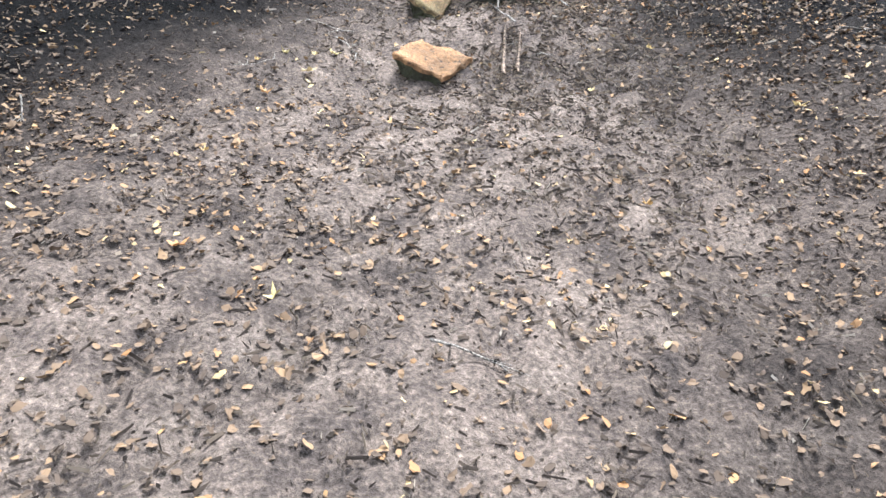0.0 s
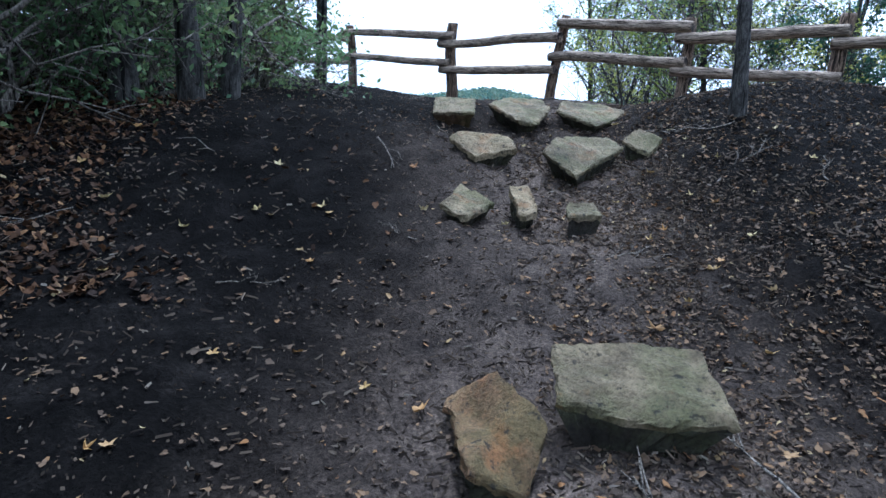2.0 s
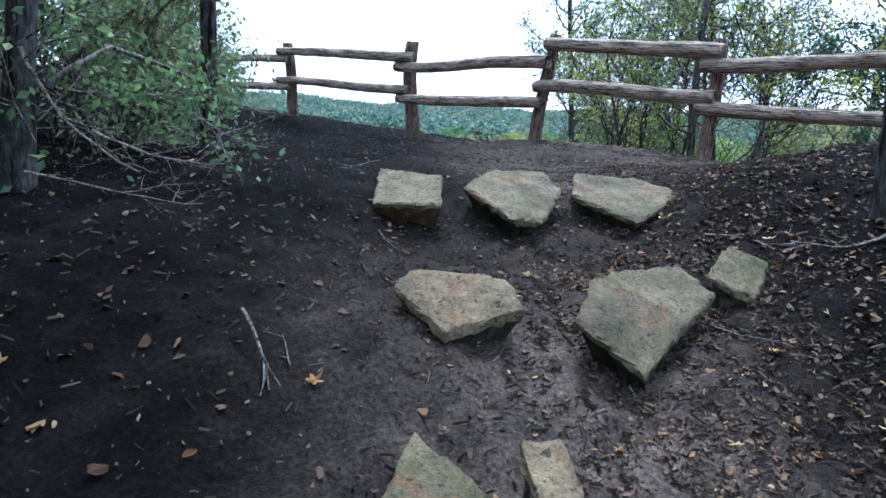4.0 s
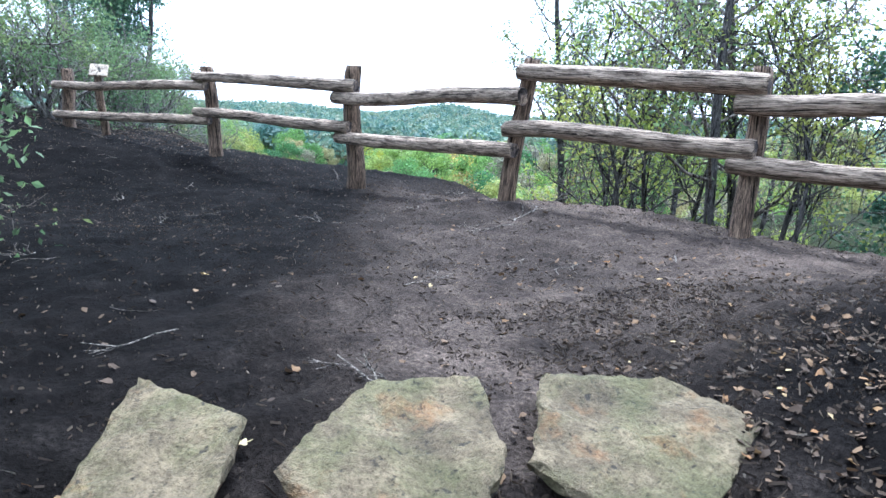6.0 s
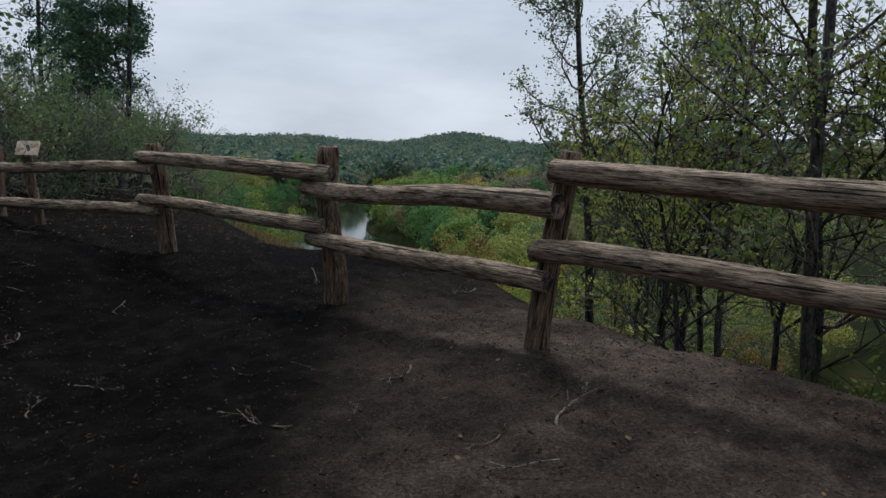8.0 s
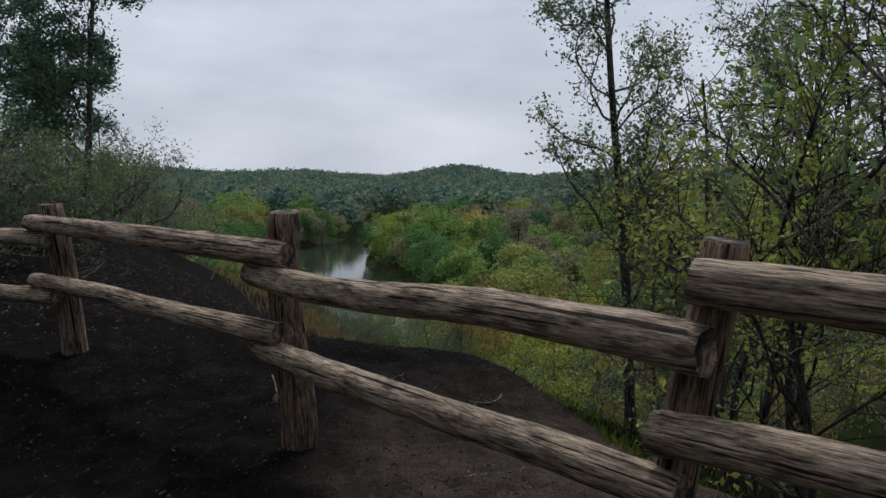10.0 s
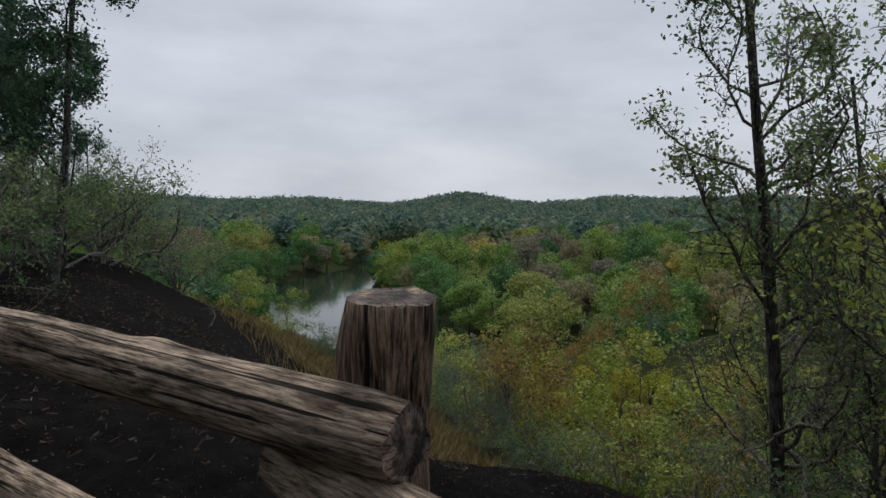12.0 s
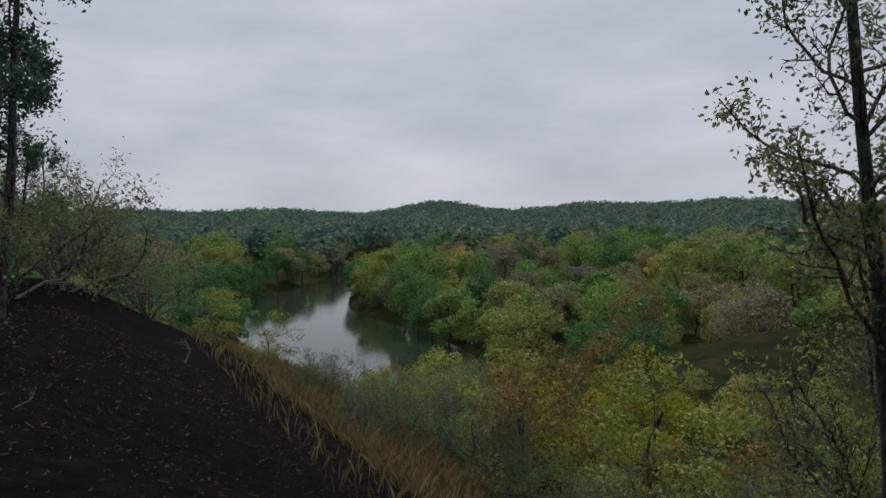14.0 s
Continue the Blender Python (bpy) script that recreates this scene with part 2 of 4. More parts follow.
BARK_PALE = wood_material("grey_bark", (0.04, 0.036, 0.033), (0.11, 0.10, 0.092), (0.24, 0.225, 0.205), (30, 30, 6))
TWIG = wood_material("grey_twig", (0.025, 0.021, 0.019), (0.085, 0.072, 0.062), (0.26, 0.225, 0.19), (40, 40, 8))
LEAF_GREEN = leaf_material("green_leaves", [(0.3, (0.085, 0.15, 0.075)), (0.5, (0.14, 0.205, 0.088)), (0.7, (0.22, 0.26, 0.10))], 0.8, glow=0.5)
LEAF_DARK = leaf_material("dark_green_leaves", [(0.3, (0.03, 0.075, 0.05)), (0.5, (0.06, 0.125, 0.075)), (0.7, (0.11, 0.175, 0.085))], 0.8)
LEAF_OLIVE = leaf_material("olive_leaves", [(0.3, (0.132, 0.209, 0.044)), (0.5, (0.275, 0.319, 0.066)), (0.7, (0.418, 0.385, 0.099))], 0.35)
LEAF_YELLOW = leaf_material("yellow_leaves", [(0.3, (0.16, 0.19, 0.015)), (0.5, (0.27, 0.275, 0.02)), (0.7, (0.37, 0.31, 0.025))], 0.9)
LEAF_RUST = leaf_material("rusty_leaves", [(0.3, (0.12, 0.11, 0.035)), (0.5, (0.22, 0.16, 0.045)), (0.7, (0.32, 0.19, 0.05))], 0.8)
WOODS_MIX = leaf_material("woodland_leaves", [(0.0, (0.058, 0.143, 0.052)), (0.3, (0.111, 0.221, 0.058)), (0.55, (0.195, 0.286, 0.065)), (0.72, (0.273, 0.299, 0.078)), (0.84, (0.260, 0.234, 0.130)), (0.93, (0.195, 0.189, 0.143)), (1.0, (0.468, 0.377, 0.078))], 0.05, each=True)
# aerial haze is put into the colour: bluer, greyer greens for far trees
FAR_HAZE_MIX = leaf_material("haze_tinted_woodland", [(0.34, (0.046, 0.098, 0.085)), (0.45, (0.078, 0.143, 0.111)), (0.55, (0.130, 0.189, 0.117)), (0.66, (0.189, 0.195, 0.130))], 0.06, vary=0.13)
LITTER = leaf_material("dry_fallen_leaves", [(0.0, (0.045, 0.032, 0.024)), (0.4, (0.08, 0.055, 0.038)), (0.7, (0.13, 0.085, 0.053)), (0.88, (0.19, 0.12, 0.066)), (0.95, (0.2, 0.10, 0.04)), (1.0, (0.36, 0.28, 0.15))], 1, 0.72, True, 0.08)
CHIP = leaf_material("bark_chips", [(0.0, (0.022, 0.016, 0.013)), (0.4, (0.055, 0.041, 0.031)), (0.7, (0.12, 0.088, 0.064)), (0.93, (0.19, 0.145, 0.105)), (1.0, (0.3, 0.25, 0.2))], 1, 0.75, True, 0.02)
DRIFT = leaf_material("red_brown_leaf_drift", [(0.0, (0.018, 0.010, 0.007)), (0.5, (0.05, 0.026, 0.014)), (0.85, (0.11, 0.055, 0.026)), (1.0, (0.2, 0.115, 0.055))], 1, 0.75, True, 0.05)
YELLOW_LITTER = leaf_material("yellow_fallen_leaf", [(0.0, (0.30, 0.16, 0.05)), (0.3, (0.34, 0.25, 0.10)), (0.7, (0.42, 0.35, 0.18)), (1.0, (0.26, 0.12, 0.04))], 0, 0.6, False, 0.1, True, 0.12)
DRY_GRASS = leaf_material("dry_grass", [(0.0, (0.14, 0.105, 0.045)), (0.6, (0.27, 0.205, 0.095)), (1.0, (0.4, 0.31, 0.165))], 1, 0.8, True, 0.2)
GREEN_GRASS = leaf_material("green_grass", [(0.0, (0.05, 0.085, 0.012)), (0.6, (0.10, 0.15, 0.02)), (1.0, (0.2, 0.22, 0.04))], 1, 0.7, True, 0.25)
WATER = water_material()


# ---- shape helpers ----
def mesh(name, verts, faces, mat, smooth=False):
    me = bpy.data.meshes.new(name)
    me.from_pydata(np.asarray(verts).tolist(), [], faces if isinstance(faces, list) else np.asarray(faces).tolist())
    me.materials.append(mat)
    if smooth:
        me.polygons.foreach_set("use_smooth", np.ones(len(me.polygons), bool))
    me.update()
    return me


def part(name, me, parent, label=""):
    ob = new(name, me)
    ob.parent = parent
    if label:
        ob["label"] = label
    return ob


def smooth(a, b, v):
    k = np.clip((v - a) / (b - a), 0, 1)
    return k * k * (3 - 2 * k)


def soft(v, w):
    return w * np.log1p(np.exp(np.clip(v / w, -40, 40)))


def bump(x, y, cx, cy, r, h):
    return h * np.exp(-((x - cx) ** 2 + (y - cy) ** 2) / (2 * r * r))


def river_middle(y):
    """Middle of the river: x for a given y."""
    return 36 + 34 * smooth(62, 18, y) + 2 * smooth(80, 125, y) + 58 * smooth(145, 255, y) + 60 * smooth(255, 330, y)


RIVER_Z = -15.0
BROW_Y, BROW_X = (2.0, 6.5, 8.0, 9.6, 11.3, 12.8, 14.0, 16.0), (9.8, 7.5, 6.4, 5.5, 4.85, 5.1, 5.3, 5.4)


def height(x, y):
    """Height of the ground: a rising path, a level top by the fence, a bluff, a valley with a river, far hills."""
    x, y = np.asarray(x, float), np.asarray(y, float)
    v = y + 0.5 * soft(x + 1.0, 0.25)
    z = 2.19 - 0.212 * soft(9.1 - v, 0.35)
    z = z + 0.27 * smooth(0.0, 1.25, x - 0.3 - 0.36 * (y - 3.4)) * smooth(8.2, 6.2, y)                       # bank beside the path
    z = z + bump(x, y, 3.9, 7.2, 0.7, 0.22) + bump(x, y, -0.9, 7.0, 1.0, 0.22)      # mounds
    z = z + bump(x, y, 4.05, 10.6, 0.8, 0.09) + bump(x, y, 3.9, 11.3, 0.35, 0.03)
    z = z - bump(x, y, 4.9, 13.5, 0.75, 0.22) - bump(x, y, 0.6, 12.9, 1.3, 0.2) + 0.16 * smooth(14.0, 15.6, y) * smooth(4.5, 2.0, x)
    z = z + 0.16 * soft(1.9 - x, 0.4) * smooth(14, 17, y) * smooth(40, 20, y)
    z = z - bump(x, y, 1.45, 6.92, 0.42, 0.12) - bump(x, y, 0.62, 7.3, 0.3, 0.1) - bump(x, y, 0.7, 5.85, 0.4, 0.08) - bump(x, y, 0.0, 5.6, 0.3, 0.06) - bump(x, y, -1.0, 2.9, 0.35, 0.09) + bump(x, y, -0.2, 3.42, 0.28, 0.11)   # hollows below the steps
    edge = 2.7 + 2.4 * smooth(18.5, 14.0, y)
    fall = 0.55 * soft(x - edge, 0.3) * smooth(12.0, 21.0, y) + 0.24 * soft(x - 5.7, 0.3) * smooth(22.0, 10.0, y)
    fall = fall - 0.12 * soft(x - 7.0, 0.6) * smooth(14.5, 22.0, y) + 0.36 * soft(x - 9.3, 0.8) * smooth(22.0, 14.5, y) * smooth(-2, 6, y)
    fall = fall + 0.42 * soft(y - 36, 1.2)
    over = x - np.interp(y, BROW_Y, BROW_X)
    fall = fall + (0.7 * soft(over, 0.1) - 0.53 * soft(over - 1.5, 0.4)) * smooth(17.0, 14.5, y)    # brow just past the fence
    z = z - fall
    valley = RIVER_Z + 1.3 + 0.6 * np.sin(x * 0.031 + 1) * np.cos(y * 0.027)
    r = np.hypot(x, y)
    az = np.arctan2(x, y)
    hills = 12 * smooth(380, 1000, r) + 3 * np.sin(az * 9 + 0.6) * smooth(500, 1000, r) + 13 * np.exp(-((az - 0.47) / 0.07) ** 2) * smooth(600, 1000, r) + 2.5 * np.sin(az * 31) * smooth(600, 1000, r)
    hills = hills + 5 * smooth(0.5, 0.75, az) * smooth(300, 800, r) * smooth(2.4, 1.2, az)
    valley = valley + hills
    k = 1.2
    z = np.where(z > valley + 12, z, valley + soft(z - valley, k))
    mid = river_middle(y)
    d = np.abs(x - mid)
    z = z - 4.0 * smooth(14.5, 10.5, d) * smooth(0, 20, y) * smooth(345, 320, y) * (z < -8)
    return z


def clods(x, y):
    """Small unevenness of trodden soil."""
    return 0.016 * np.sin(3.1 * x + 1.7 * y) * np.cos(2.3 * y - 1.1 * x) + 0.009 * np.sin(8.3 * x - 5.1 * y + 2) * np.sin(7.1 * y + 3.3 * x) + 0.005 * np.sin(19 * x + 11 * y) * np.cos(17 * y - 9 * x)


def ground_z(x, y):
    return height(x, y) + clods(x, y)


def axis(fine0, fine1, step, lo, hi, grow):
    mid = list(np.arange(fine0, fine1, step))
    up, s = [], step
    while (up[-1] if up else mid[-1]) < hi:
        s *= grow
        up.append((up[-1] if up else mid[-1]) + s)
    down, s = [], step
    while (down[-1] if down else mid[0]) > lo:
        s *= grow
        down.append((down[-1] if down else mid[0]) - s)
    return np.array(down[::-1] + mid + up)


gx, gy = axis(-3.4, 7.0, 0.075, -3000, 3000, 1.09), axis(-1.6, 15.0, 0.075, -2500, 3000, 1.08)
GX, GY = np.meshgrid(gx, gy)
GZ = ground_z(GX, GY) + 0.01 * np.random.RandomState(1).randn(*GX.shape) * (np.abs(GX - 2) < 10) * (np.abs(GY - 10) < 16)
nx, ny = len(gx), len(gy)
idx = np.arange(nx * ny).reshape(ny, nx)
quads = np.stack([idx[:-1, :-1], idx[:-1, 1:], idx[1:, 1:], idx[1:, :-1]], -1).reshape(-1, 4)
ground = tagged(new("ground", mesh("ground", np.stack([GX, GY, GZ], -1).reshape(-1, 3), quads, SOIL, True)), "dark bare soil path rising to a bluff top", "ground", kind="structure")


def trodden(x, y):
    """How pale the soil is: a path up the steps that widens on the top."""
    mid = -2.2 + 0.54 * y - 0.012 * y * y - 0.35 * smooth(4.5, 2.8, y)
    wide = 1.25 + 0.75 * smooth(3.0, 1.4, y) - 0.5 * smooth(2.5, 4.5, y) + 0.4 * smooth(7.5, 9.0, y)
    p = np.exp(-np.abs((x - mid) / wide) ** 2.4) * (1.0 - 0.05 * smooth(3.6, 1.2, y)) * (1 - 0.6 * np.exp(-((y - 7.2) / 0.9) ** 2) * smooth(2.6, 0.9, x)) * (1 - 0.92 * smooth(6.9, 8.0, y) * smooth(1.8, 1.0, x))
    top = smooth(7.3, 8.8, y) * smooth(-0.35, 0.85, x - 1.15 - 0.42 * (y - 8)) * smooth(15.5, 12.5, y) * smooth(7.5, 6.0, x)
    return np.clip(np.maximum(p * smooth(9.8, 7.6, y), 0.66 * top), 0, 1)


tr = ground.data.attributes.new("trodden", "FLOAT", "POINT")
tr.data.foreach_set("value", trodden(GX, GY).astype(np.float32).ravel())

wy = np.linspace(-10, 360, 60)
wv = np.concatenate([np.stack([river_middle(wy) + s * 17, wy, wy * 0 + RIVER_Z], -1) for s in (-1, 1)])
wf = [[i, i + 60, i + 61, i + 1] for i in range(59)]
water = tagged(new("water", mesh("water", wv, wf, WATER)), "calm dark green river reflecting the grey sky", "river", kind="structure")


# ---- branching and leaves ----
def tube(store, pts, radii, sides):
    pts = np.asarray(pts, float)
    n = len(pts)
    tan = np.gradient(pts, axis=0)
    tan /= np.linalg.norm(tan, axis=1)[:, None] + 1e-9
    ref = np.array([1.0, 0.13, 0.07]) if abs(tan[0][0]) < 0.8 else np.array([0.1, 1.0, 0.1])
    u = np.cross(tan, ref)
    u /= np.linalg.norm(u, axis=1)[:, None] + 1e-9
    w = np.cross(tan, u)
    a = np.linspace(0, 2 * math.pi, sides, endpoint=False)
    ring = np.cos(a)[None, :, None] * u[:, None] + np.sin(a)[None, :, None] * w[:, None]
    v = pts[:, None] + ring * np.asarray(radii)[:, None, None]
    base = store["n"]
    i = np.arange(n - 1)[:, None] * sides
    j = np.arange(sides)[None]
    k = (j + 1) % sides
    f = np.stack([i + j, i + k, i + k + sides, i + j + sides], -1).reshape(-1, 4) + base
    store["v"].append(v.reshape(-1, 3))
    store["f"].append(f)
    store["n"] += n * sides


def grow(rng, store, tips, start, way, length, radius, depth, spread=0.9, kids=4, up=0.15, wander=0.22, keep=0.62, sides=6, bare=0.25, twigs=None, limbs=0):
    k = (2, 4, 8, 12)[depth]
    pts, d = [np.array(start, float)], np.array(way, float)
    for _ in range(k):
        d = d + rng.normal(0, wander, 3) * (0.14 if depth > 2 else 1.0)
        d[2] += up
        d /= np.linalg.norm(d)
        pts.append(pts[-1] + d * length / k)
    radius = max(radius, 0.0055)
    radii = np.linspace(radius, radius * (0.35 if depth else 0.4), k + 1)
    if depth >= 3:
        radii[0] *= 1.35
    tube(store, pts, radii, sides if depth > 1 else (4 if depth == 1 else 3))
    if depth == 0:
        tips.extend(pts[1:])
        return
    if depth == 1:
        tips.extend(pts[2:])
    total = limbs or kids + (2 if depth >= 3 else 0)
    for c in range(total):
        f = bare + (1 - bare) * (c + rng.uniform(0.2, 0.9)) / total
        i = min(k - 1, int(f * k))
        p = pts[i] + (pts[i + 1] - pts[i]) * rng.uniform(0, 1)
        t = pts[i + 1] - pts[i]
        t /= np.linalg.norm(t)
        side = rng.normal(0, 1, 3)
        side -= t * (side @ t)
        side /= np.linalg.norm(side) + 1e-9
        nd = t * math.cos(spread) + side * math.sin(spread)
        grow(rng, twigs or store, tips, p, nd, length * keep * rng.uniform(0.75, 1.15) * (1.15 - 0.5 * f), radii[i] * (0.36 if depth >= 3 else 0.5), depth - 1, spread, kids, up * 0.6, wander, keep, sides, 0.2)


def store_mesh(name, store, mat):
    return mesh(name, np.concatenate(store["v"]), np.concatenate(store["f"]), mat, True)


def leaf_cards(rng, centres, size, shape=0.55, face=None):
    """Small bent leaves, one island each; face: the ways that they look, roughly."""
    n = len(centres)
    if face is None:
        c = rng.normal(0, 1, (n, 3))
    else:
        c = face + rng.normal(0, 0.6, (n, 3))
    c /= np.linalg.norm(c, axis=1)[:, None]
    a = np.cross(c, rng.normal(0, 1, (n, 3)))
    a /= np.linalg.norm(a, axis=1)[:, None]
    b = np.cross(c, a)
    s = size * rng.uniform(0.6, 1.35, (n, 1))
    v = np.stack([centres - a * s * 0.5, centres + b * s * shape * 0.5 + c * s * 0.08, centres + a * s * 0.5, centres - b * s * shape * 0.5 + c * s * 0.08], 1)
    f = np.arange(n * 4).reshape(-1, 4)
    return v.reshape(-1, 3), f


def scatter_round(rng, tips, count, spread, tuft=40):
    """Leaves in tufts round a part of the twigs, with gaps between."""
    tips = np.asarray(tips)
    tufts = tips[rng.integers(0, len(tips), max(30, count // tuft))]
    k = rng.integers(0, len(tufts), count)
    return tufts[k] + rng.normal(0, spread, (count, 3)) * rng.uniform(0.5, 1.3, (len(tufts), 1))[k]


def make_tree(name, seed, h, r, leaves, size, bark, leaf, label, category="tree", depth=3, kids=5, spread=0.95, up=0.12, lean=(0, 0), stems=1, bare=0.3, keep=0.5, puff=0.12, wander=0.2, tuft=40, limb=None, limbs=0):
    rng = np.random.default_rng(seed)
    store, tips = {"v": [], "f": [], "n": 0}, []
    twigs = {"v": [], "f": [], "n": 0} if limb else None
    for s in range(stems):
        ang = 2 * math.pi * (s + rng.uniform(0, 0.6)) / stems
        tilt = 0.0 if stems == 1 else rng.uniform(0.25, 0.75)
        way = np.array([lean[0] + tilt * math.cos(ang), lean[1] + tilt * math.sin(ang), 1.0])
        grow(rng, store, tips, (0.05 * (stems > 1) * math.cos(ang), 0.05 * (stems > 1) * math.sin(ang), -0.12), way / np.linalg.norm(way), h * (1 if stems == 1 else rng.uniform(0.6, 1.0)), r, depth, spread, kids, up, wander, keep, 7, bare, twigs, limbs)
    ob = tagged(new(name), label, category)
    part("trunk" if stems == 1 else "stem_thicket", store_mesh(name + "_wood", store, bark), ob)
    if limb:
        part("bough", store_mesh(name + "_branches", twigs, limb), ob, "lichen-grey twisting branches")
    if leaves:
        v, f = leaf_cards(rng, scatter_round(rng, tips, leaves, puff, tuft), size)
        part("crown", mesh(name + "_leaves", v, f, leaf), ob)
    return ob


def stand(ob, x, y, turn=0, scale=1.0, sink=0.0):
    ob.matrix_basis = Matrix.Translation((x, y, float(ground_z(x, y)) - sink)) @ Matrix.Rotation(radians(turn), 4, "Z") @ Matrix.Scale(scale, 4)
    return ob


def again(ob, x, y, turn=0, scale=1.0, sink=0.0, label="", tip=0.0):
    c = copy_thing(ob, Matrix.Identity(4))
    c.matrix_basis = Matrix.Translation((x, y, float(ground_z(x, y)) - sink)) @ Matrix.Rotation(radians(turn), 4, "Z") @ Matrix.Rotation(radians(tip), 4, "X") @ Matrix.Scale(scale, 4)
    if label:
        c["label"] = label
    return c


# ---- stepping stones ----
def stone(label, corners, thick, mat, seed, flank=None, name="stepping_stone", group="stone steps up the path"):
    rng = np.random.default_rng(seed)
    c = np.array(corners, float)
    n = len(c)
    outline = []
    for i in range(n):
        a, b = c[i], c[(i + 1) % n]
        m = max(3, int(np.linalg.norm(b - a) / 0.03))
        side = np.array([b[1] - a[1], a[0] - b[0], 0])
        side /= np.linalg.norm(side) + 1e-9
        w1, w2, w3 = rng.uniform(-1, 1, 3)
        for j in range(m):
            t = j / m
            wave = 0.010 * w1 * math.sin(t * math.pi) + 0.007 * w2 * math.sin(t * 2 * math.pi) + 0.005 * w3 * math.sin(t * 5 * math.pi)
            trim = 0.012 * max(0, 1 - min(t, 1 - t) * m / 1.5)
            outline.append(a + (b - a) * t + side * (wave + rng.normal(0, 0.0015)) + (c.mean(0) - a) * [1, 1, 0] * trim + np.array([0, 0, rng.normal(0, 0.0015)]))
    o = np.array(outline)
    mid = o.mean(0)
    flat = (o - mid) * [1, 1, 0]
    k = len(o)
    floor = np.array([float(ground_z(p[0], p[1])) for p in o])
    low = np.minimum(floor - 0.03, o[:, 2] - thick)
    def ring(scale, z, jit):
        q = mid + flat * scale
        q[:, 2] = z
        return q + rng.normal(0, jit, q.shape)
    rings = [ring(0.62, low, 0.004), ring(0.76, low * 0.6 + o[:, 2] * 0.4, 0.008), ring(0.9, low * 0.25 + o[:, 2] * 0.75, 0.007), ring(0.975, o[:, 2] - 0.028, 0.005), ring(1.0, o[:, 2] - 0.008, 0.003), ring(0.965, o[:, 2] + 0.003, 0.003)]
    for s in (0.85, 0.7, 0.55, 0.4, 0.2):
        q = ring(s, mid[2] + (o[:, 2] - mid[2]) * s, 0.0)
        q[:, 2] += [0.022 * noise.noise(Vector((p[0] * 7, p[1] * 7, seed))) + 0.011 * noise.noise(Vector((p[0] * 22, p[1] * 22, seed))) for p in q]
        rings.append(q)
    v = np.concatenate(rings + [mid[None], (mid * [1, 1, 0] + [0, 0, low.min()])[None]])
    f = []
    for r in range(len(rings) - 1):
        for j in range(k):
            f.append([r * k + j, r * k + (j + 1) % k, (r + 1) * k + (j + 1) % k, (r + 1) * k + j])
    top = (len(rings) - 1) * k
    f += [[top + j, top + (j + 1) % k, len(v) - 2] for j in range(k)]
    f += [[(j + 1) % k, j, len(v) - 1] for j in range(k)]
    me = mesh(name, v - mid, f, mat)
    me.materials.append(flank or STONE_SHADE)
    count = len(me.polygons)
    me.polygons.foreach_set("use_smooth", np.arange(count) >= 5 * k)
    # undercut sides and base take the stone with shade in its colour
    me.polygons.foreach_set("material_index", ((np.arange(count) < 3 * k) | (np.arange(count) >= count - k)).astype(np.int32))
    bm = bmesh.new()
    bm.from_mesh(me)
    bmesh.ops.recalc_face_normals(bm, faces=bm.faces)
    bm.to_mesh(me)
    bm.free()
    ob = tagged(new(name, me), label, "stone", group)
    ob.location = mid
    return ob


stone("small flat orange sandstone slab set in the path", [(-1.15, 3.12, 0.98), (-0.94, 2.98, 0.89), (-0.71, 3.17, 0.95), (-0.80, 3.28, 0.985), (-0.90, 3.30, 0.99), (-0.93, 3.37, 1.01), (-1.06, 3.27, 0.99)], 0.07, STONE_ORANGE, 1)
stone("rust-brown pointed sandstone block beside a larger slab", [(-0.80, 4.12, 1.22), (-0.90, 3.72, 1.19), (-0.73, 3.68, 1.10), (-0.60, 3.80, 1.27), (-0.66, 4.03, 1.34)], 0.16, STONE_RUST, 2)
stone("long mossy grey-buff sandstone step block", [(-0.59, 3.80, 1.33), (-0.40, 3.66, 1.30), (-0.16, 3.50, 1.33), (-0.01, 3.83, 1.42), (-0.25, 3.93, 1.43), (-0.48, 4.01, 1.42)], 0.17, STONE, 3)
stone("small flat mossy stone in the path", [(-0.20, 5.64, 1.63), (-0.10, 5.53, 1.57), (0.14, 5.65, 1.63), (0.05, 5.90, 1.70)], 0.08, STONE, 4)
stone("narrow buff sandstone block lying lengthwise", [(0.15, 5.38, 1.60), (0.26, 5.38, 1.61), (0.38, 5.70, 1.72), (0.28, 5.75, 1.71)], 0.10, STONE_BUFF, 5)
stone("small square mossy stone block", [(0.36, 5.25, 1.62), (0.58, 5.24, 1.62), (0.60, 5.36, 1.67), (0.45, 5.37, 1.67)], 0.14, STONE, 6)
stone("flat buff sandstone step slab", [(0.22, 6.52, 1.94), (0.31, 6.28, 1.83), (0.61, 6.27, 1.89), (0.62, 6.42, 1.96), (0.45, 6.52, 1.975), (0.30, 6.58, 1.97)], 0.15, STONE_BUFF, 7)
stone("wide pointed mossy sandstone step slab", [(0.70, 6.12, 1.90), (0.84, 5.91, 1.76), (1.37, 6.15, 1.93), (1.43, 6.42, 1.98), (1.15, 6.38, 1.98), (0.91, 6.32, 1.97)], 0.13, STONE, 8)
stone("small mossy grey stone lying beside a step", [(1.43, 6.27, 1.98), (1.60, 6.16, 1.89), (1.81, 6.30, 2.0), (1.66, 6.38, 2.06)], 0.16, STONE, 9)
stone("square mossy sandstone top step block", [(0.54, 7.60, 2.08), (0.81, 7.37, 2.10), (0.98, 7.73, 2.20), (0.76, 8.10, 2.20)], 0.2, STONE, 10, STONE_SHADE_ORANGE)
